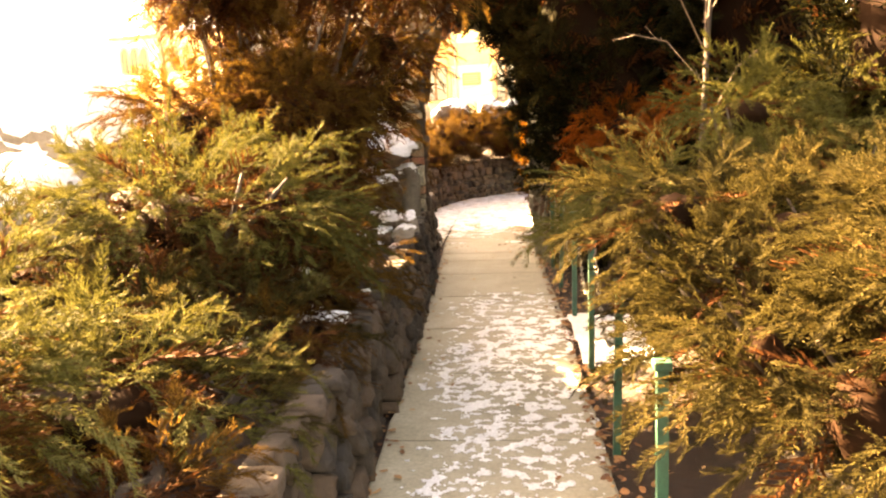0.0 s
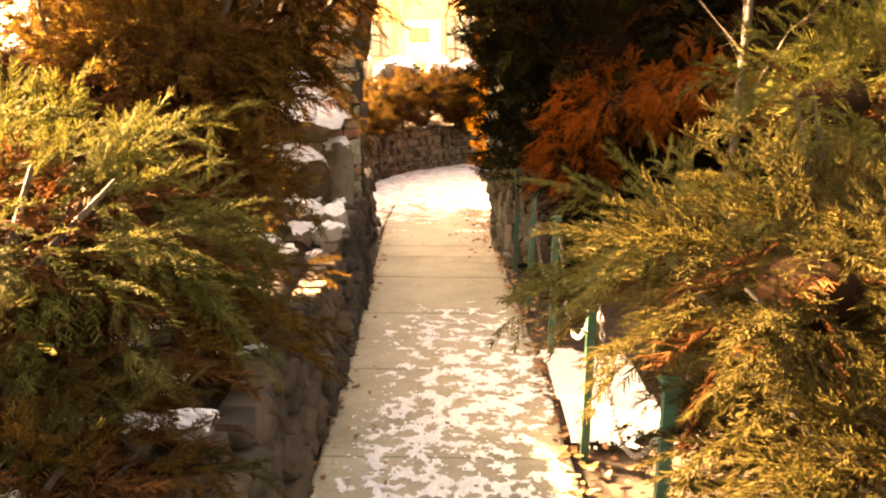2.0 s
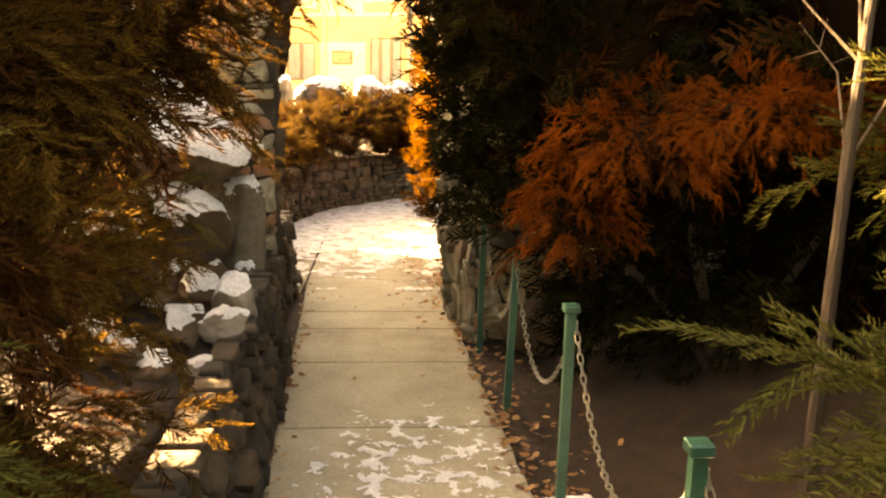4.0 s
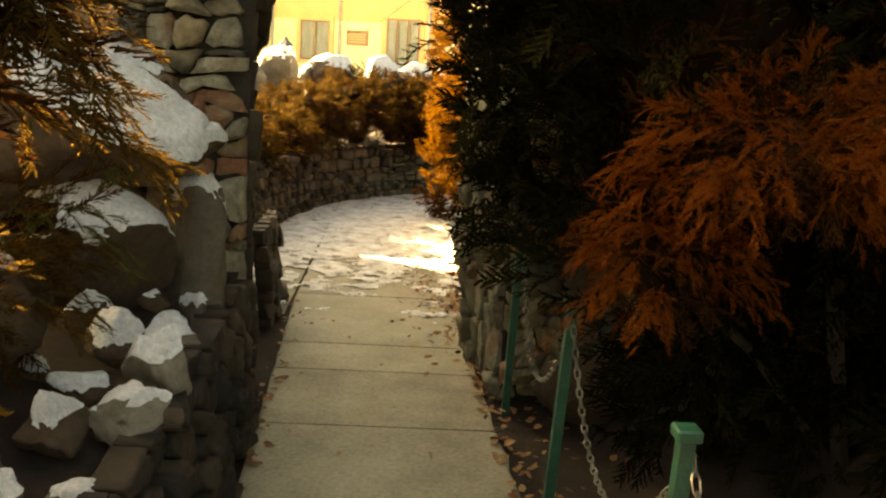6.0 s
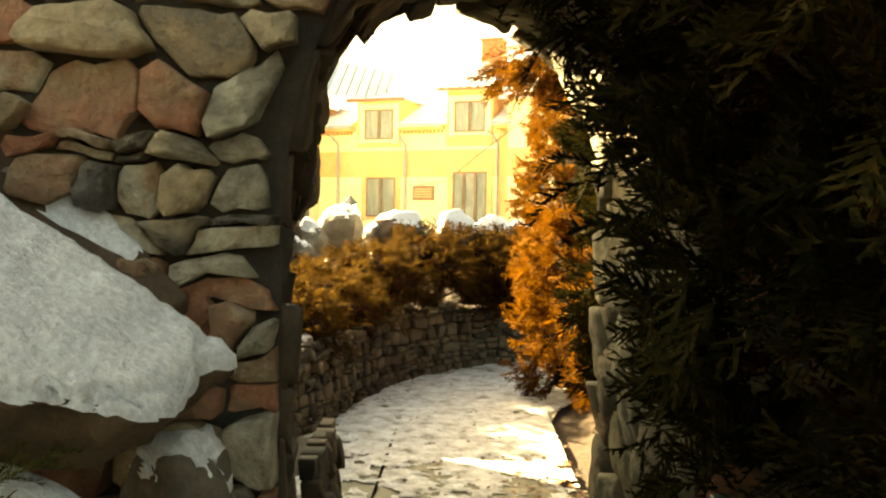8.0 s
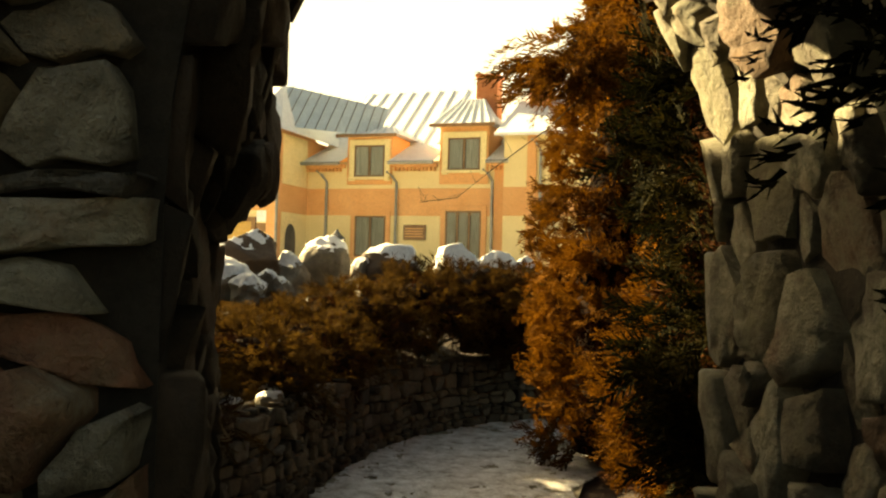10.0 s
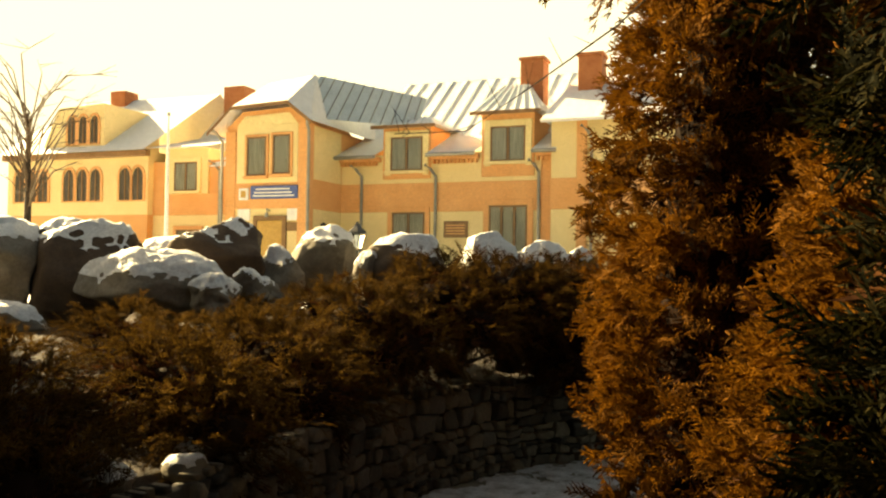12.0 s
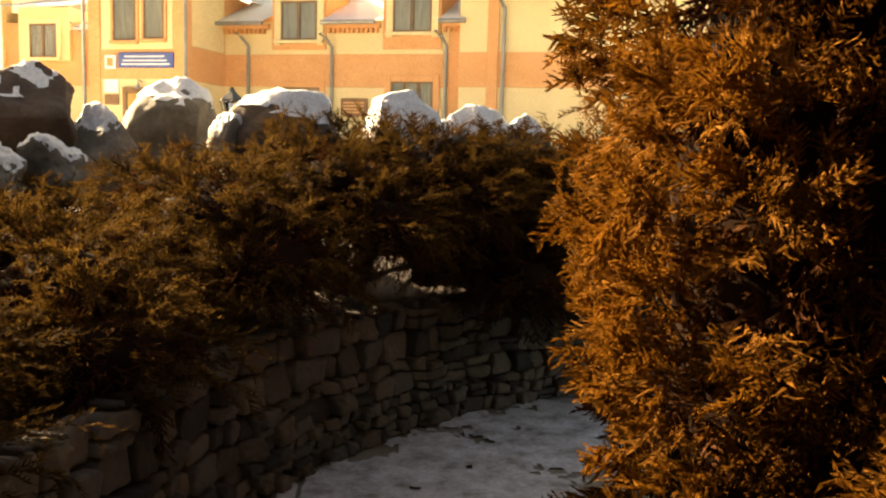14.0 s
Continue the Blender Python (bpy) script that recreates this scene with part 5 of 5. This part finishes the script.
            tube(bm, [(c + s * w, -0.41, top + 0.0), (c + s * w * 0.4, 0.8, ridge + 0.02)], [0.022, 0.022], 4)
            part("roof_rib", bm, M["metal_roof"], hs)
    window(-3.31, -2.18, 4.66, 5.76, -0.05, "pale", 0.2)
    window(0.1, 1.23, 4.86, 5.95, -0.05, "pale", 0.2)
    window(-3.25, -2.1, 1.9, 3.32, 0, "orange", 0.16)
    window(0.06, 1.3, 1.75, 3.5, 0, "orange", 0.18, 3)
    slab("notice_board", -1.44, -0.63, -0.06, 0, 2.5, 3.02, "frame_wood", 0.01)
    for k in range(4):
        slab("notice_line", -1.36, -0.72, -0.068, -0.061, 2.6 + 0.09 * k, 2.64 + 0.09 * k, "orange")
    for u, z in ((-4.35, 4.5), (-1.72, 4.45), (1.66, 4.5)):
        pipe(u, 0, g, z)
    # right wing, set forward
    slab("wall", 2.12, 9.0, -0.4, 7, g, 3.33, "yellow")
    slab("wall_band", 2.10, 9.0, -0.43, 6.9, 3.33, 4.26, "orange", 0.01)
    slab("wall", 2.12, 9.0, -0.4, 7, 4.26, 6.0, "yellow")
    slab("corner_strip", 2.9, 3.2, -0.47, -0.4, g, 6.0, "orange", 0.01)
    roof("roof", [(1.9, -0.9, 5.95), (9.3, -0.9, 5.95), (9.3, 3.5, 8.8), (2.6, 3.5, 8.8), (2.2, 7.4, 6), (9.3, 7.4, 6), (1.9, -0.85, 5.87), (9.3, -0.85, 5.87)], [(0, 1, 2, 3), (3, 2, 5, 4), (0, 3, 4), (6, 7, 1, 0)])
    pipe(3.35, -0.4, g, 5.4)
    # entrance block standing forward
    y = -2.3
    slab("wall", -8.05, -5.15, y, 4, g, 3.45, "yellow")
    slab("wall_band", -8.07, -5.13, y - 0.02, 3.9, 3.33, 4.2, "orange", 0.01)
    slab("wall", -8.05, -5.15, y, 4, 4.2, 6.0, "orange")
    slab("side_panel", -5.16, -5.12, y + 0.4, -0.1, 4.27, 5.95, "yellow")
    slab("corner_strip", -8.1, -7.72, y - 0.05, y + 0.3, g, 5.8, "orange", 0.01)
    slab("corner_strip", -5.42, -5.08, y - 0.05, y + 0.35, g, 6.02, "orange", 0.01)
    slab("front_panel", -7.68, -5.44, y - 0.03, y + 0.02, 4.14, 5.98, "pale", 0.01)
    prism("gable", [(-8.08, y - 0.02, 5.9), (-5.12, y - 0.02, 5.98), (-5.62, y - 0.02, 6.5), (-7.5, y - 0.02, 6.42), (-8.08, y + 3, 5.9), (-5.12, y + 3, 5.98), (-5.62, y + 3, 6.5), (-7.5, y + 3, 6.42)], [(0, 1, 2, 3), (1, 5, 6, 2), (4, 0, 3, 7), (5, 4, 7, 6)], "orange")
    prism("gable_panel", [(-7.68, y - 0.05, 5.95), (-5.44, y - 0.05, 5.98), (-5.75, y - 0.05, 6.33), (-7.38, y - 0.05, 6.27)], [(0, 1, 2, 3)], "pale")
    roof("roof", [(-8.5, y - 0.5, 5.72), (-7.6, y - 0.5, 6.52), (-5.55, y - 0.5, 6.6), (-4.7, y - 0.5, 5.95), (-7.3, y + 1.2, 7.6), (-5.6, y + 1.2, 7.75), (-8.5, 4, 5.75), (-7.3, 4, 7.6), (-5.6, 4, 7.75), (-4.7, 4, 5.95)],
         [(0, 1, 4, 7, 6), (1, 2, 5, 4), (2, 3, 9, 8, 5), (4, 5, 8, 7)])
    prism("verge", [(-8.5, y - 0.52, 5.6), (-7.6, y - 0.52, 6.4), (-5.55, y - 0.52, 6.48), (-4.7, y - 0.52, 5.83), (-4.7, y - 0.52, 5.95), (-5.55, y - 0.52, 6.6), (-7.6, y - 0.52, 6.52), (-8.5, y - 0.52, 5.72)], [(0, 1, 6, 7), (1, 2, 5, 6), (2, 3, 4, 5)], "frame_wood")
    prism("metal_roof_slope", [(-5.55, y + 0.1, 6.2), (-2.5, 0.2, 6.1), (-2.6, 1.2, 7.25), (-5.5, y + 1.4, 7.75)], [(0, 1, 2, 3)], "metal_roof", "blue-grey standing-seam metal roof")
    for k in range(11):
        t = (k + 0.5) / 11
        a, b = Vector((-5.55, y + 0.1, 6.22)).lerp((-2.5, 0.2, 6.12), t), Vector((-5.5, y + 1.4, 7.77)).lerp((-2.6, 1.2, 7.27), t)
        bm = bmesh.new()
        tube(bm, [a, b], [0.022, 0.022], 4)
        part("roof_rib", bm, M["zinc"], hs)
    window(-7.28, -6.55, 4.36, 5.6, y - 0.03, "orange", 0.07, 1)
    window(-6.32, -5.68, 4.4, 5.64, y - 0.03, "orange", 0.07, 1)
    slab("sign", -7.1, -5.39, y - 0.1, y - 0.03, 3.63, 4.04, "blue", 0.01, "long blue name sign with white writing")
    for k, z in enumerate((3.70, 3.80, 3.91)):
        slab("sign_line", -7.0 + 0.05 * k, -5.5 - 0.08 * k, y - 0.106, y - 0.1015, z, z + 0.045, "white")
    slab("emblem", -7.55, -7.2, y - 0.08, y - 0.03, 3.6, 3.98, "white", 0.01)
    slab("emblem_shield", -7.47, -7.28, y - 0.088, y - 0.0815, 3.68, 3.9, "door_wood")
    slab("door", -6.86, -5.95, y - 0.05, y, g, 2.95, "door_wood", 0.01)
    slab("door_frame", -7.0, -6.865, y - 0.07, y, g, 3.1, "frame_wood")
    slab("door_frame", -5.945, -5.8, y - 0.07, y, g, 3.1, "frame_wood")
    slab("door_frame", -6.865, -5.945, y - 0.07, y, 2.955, 3.1, "frame_wood")
    for u in (-7.6, -5.78):
        slab("plaque", u, u + 0.45, y - 0.045, y - 0.004, 2.95, 3.32, "white", 0.01)
        slab("plaque", u, u + 0.45, y - 0.045, y - 0.004, 2.62, 2.9, "frame_wood", 0.01)
    bm = bmesh.new()
    tube(bm, [(-6.42, y, 3.25), (-6.42, y - 0.2, 3.3), (-6.42, y - 0.2, 3.18)], [0.02] * 3, 6)
    tube(bm, [(-6.42, y - 0.2, 3.18), (-6.42, y - 0.2, 3.05)], [0.04, 0.07], 8)
    part("wall_lamp", bm, M["zinc"], hs)
    pipe(-5.02, y, g, 5.7, -0.15)
    pipe(-8.2, y, g, 5.5, 0.2)
    arch_side = arch_pts(0.75, 1.5, 1.2, 2.95, 0)
    part_mesh("arched_window", poly_mesh("arched_window", [(-5.135, -2.3 + a, b) for a, _, b in arch_side], [tuple(range(len(arch_side)))]), M["dark_room"], hs)
    # link wing
    slab("wall", -13.1, -8.05, 0.2, 6, g, 3.33, "yellow")
    slab("wall_band", -13.1, -8.05, 0.17, 5.9, 3.33, 4.1, "orange", 0.01)
    slab("wall", -13.1, -8.05, 0.2, 6, 4.1, 5.3, "orange")
    slab("dormer", -12.5, -10.6, 0.1, 3, 4.1, 5.75, "yellow", 0.01)
    window(-12.05, -11.05, 4.2, 5.25, 0.1, "pale", 0.16)
    window(-12.0, -11.0, 1.9, 2.8, 0.2, "orange", 0.14)
    roof("roof", [(-13.2, -0.3, 5.75), (-10.3, -0.3, 5.75), (-10.3, 3, 6.6), (-13.2, 3, 6.6), (-8.0, 4.8, 8.3), (-13.2, 4.8, 8.3), (-8.0, -0.3, 5.0), (-10.3, -0.3, 5.0), (-8.0, 3, 6.6)], [(0, 1, 2, 3), (3, 2, 8, 4, 5), (7, 6, 8, 2)])
    slab("chimney", -12.46, -11.5, 3.5, 4.3, 7.2, 8.75, "brick", 0.01)
    pipe(-10.1, 0.2, g, 4.9)
    # left wing
    slab("wall", -20.0, -13.1, -0.1, 7, g, 3.35, "orange")
    slab("wall", -20.0, -13.1, -0.1, 7, 3.35, 5.7, "yellow")
    slab("cornice", -20.1, -13.0, -0.35, -0.1, 5.5, 5.72, "frame_wood", 0.02)
    for u in (-14.4, -13.8, -17.1, -16.45, -15.8, -19.6, -19.0, -18.4):
        arch_window(u, u + 0.5, 3.9, 5.1, -0.1)
    roof("roof", [(-20.2, -0.5, 5.7), (-13.0, -0.5, 5.7), (-13.0, 4, 8.6), (-20.2, 4, 8.6), (-13.0, 8, 5.7), (-20.2, 8, 5.7)], [(0, 1, 2, 3), (3, 2, 4, 5)])
    prism("gable", [(-18.4, -0.05, 5.72), (-15.2, -0.05, 5.72), (-15.3, -0.05, 7.6), (-17.5, -0.05, 7.5), (-18.4, 3, 5.72), (-15.2, 3, 5.72), (-15.3, 3, 7.6), (-17.5, 3, 7.5)], [(0, 1, 2, 3), (1, 5, 6, 2), (4, 0, 3, 7), (3, 2, 6, 7)], "yellow")
    for u in (-17.0, -16.45, -15.9):
        arch_window(u, u + 0.38, 6.1, 7.15, -0.05)
    slab("chimney", -18.2, -17.4, 3.4, 4.2, 7.6, 8.9, "brick", 0.01)
    for u in (0.75, 2.62):
        slab("chimney", u, u + 0.75, 0.9, 1.6, 6.6, 8.2, "brick", 0.01)
        slab("chimney_cap", u - 0.05, u + 0.8, 0.85, 1.65, 8.2, 8.3, "brick", 0.01)


build_house()


def flagpole():
    ob = thing("flagpole", (-6.4, 24.24, 0.9), "slim white flagpole on the lawn", "pole")
    bm = bmesh.new()
    tube(bm, [(0, 0, 0), (0, 0, 1.2), (0, 0, 3.56)], [0.05, 0.04, 0.022], 9)
    part("mast", bm, M["white"], ob)
    bm = bmesh.new()
    bmesh.ops.create_uvsphere(bm, u_segments=10, v_segments=6, radius=0.04, matrix=Matrix.Translation((0, 0, 3.58)))
    part("finial", bm, M["zinc"], ob)


flagpole()


def lantern():
    ob = thing("street_lamp", (-1.88, 20.0, 0.9), "old-fashioned lantern lamp on an iron post", "lamp")
    bm = bmesh.new()
    tube(bm, [(0, 0, 0), (0, 0, 0.1), (0, 0, 0.12), (0, 0, 0.86)], [0.08, 0.07, 0.03, 0.025], 10)
    part("pole", bm, M["iron"], ob)
    bm = bmesh.new()
    tube(bm, [(0, 0, 0.88), (0, 0, 1.1)], [0.07, 0.13], 6)
    part("glass_body", bm, M["glass"], ob)
    bm = bmesh.new()
    tube(bm, [(0, 0, 1.1), (0, 0, 1.12), (0, 0, 1.2), (0, 0, 1.26)], [0.15, 0.14, 0.05, 0.015], 6)
    part("roof", bm, M["iron"], ob)
    for k in range(6):
        a = 6.283 * k / 6
        bm = bmesh.new()
        tube(bm, [(0.072 * math.cos(a), 0.072 * math.sin(a), 0.88), (0.134 * math.cos(a), 0.134 * math.sin(a), 1.1)], [0.008, 0.008], 4)
        part("rib", bm, M["iron"], ob)


lantern()



# ---- distance: bright winter haze ----
def build_backdrop():
    vs, fs = [], []
    for k in range(41):
        a = radians(-40 + 84 * k / 40)
        for z in (-2, 95):
            vs.append((160 * math.sin(a), 10 + 160 * math.cos(a), z))
    for k in range(40):
        fs.append((2 * k, 2 * k + 1, 2 * k + 3, 2 * k + 2))
    me = tri_mesh("backdrop", vs, fs)
    m = bpy.data.materials.new("bright_haze")
    m.use_nodes = True
    nt = m.node_tree
    nt.nodes.clear()
    e = nt.nodes.new("ShaderNodeEmission")
    e.inputs["Color"].default_value, e.inputs["Strength"].default_value = (0.95, 0.97, 0.93, 1), 0.32
    o = nt.nodes.new("ShaderNodeOutputMaterial")
    nt.links.new(e.outputs[0], o.inputs[0])
    me.materials.append(m)
    tagged(new("backdrop", me), "pale cream winter sky", "sky", kind="structure")


build_backdrop()
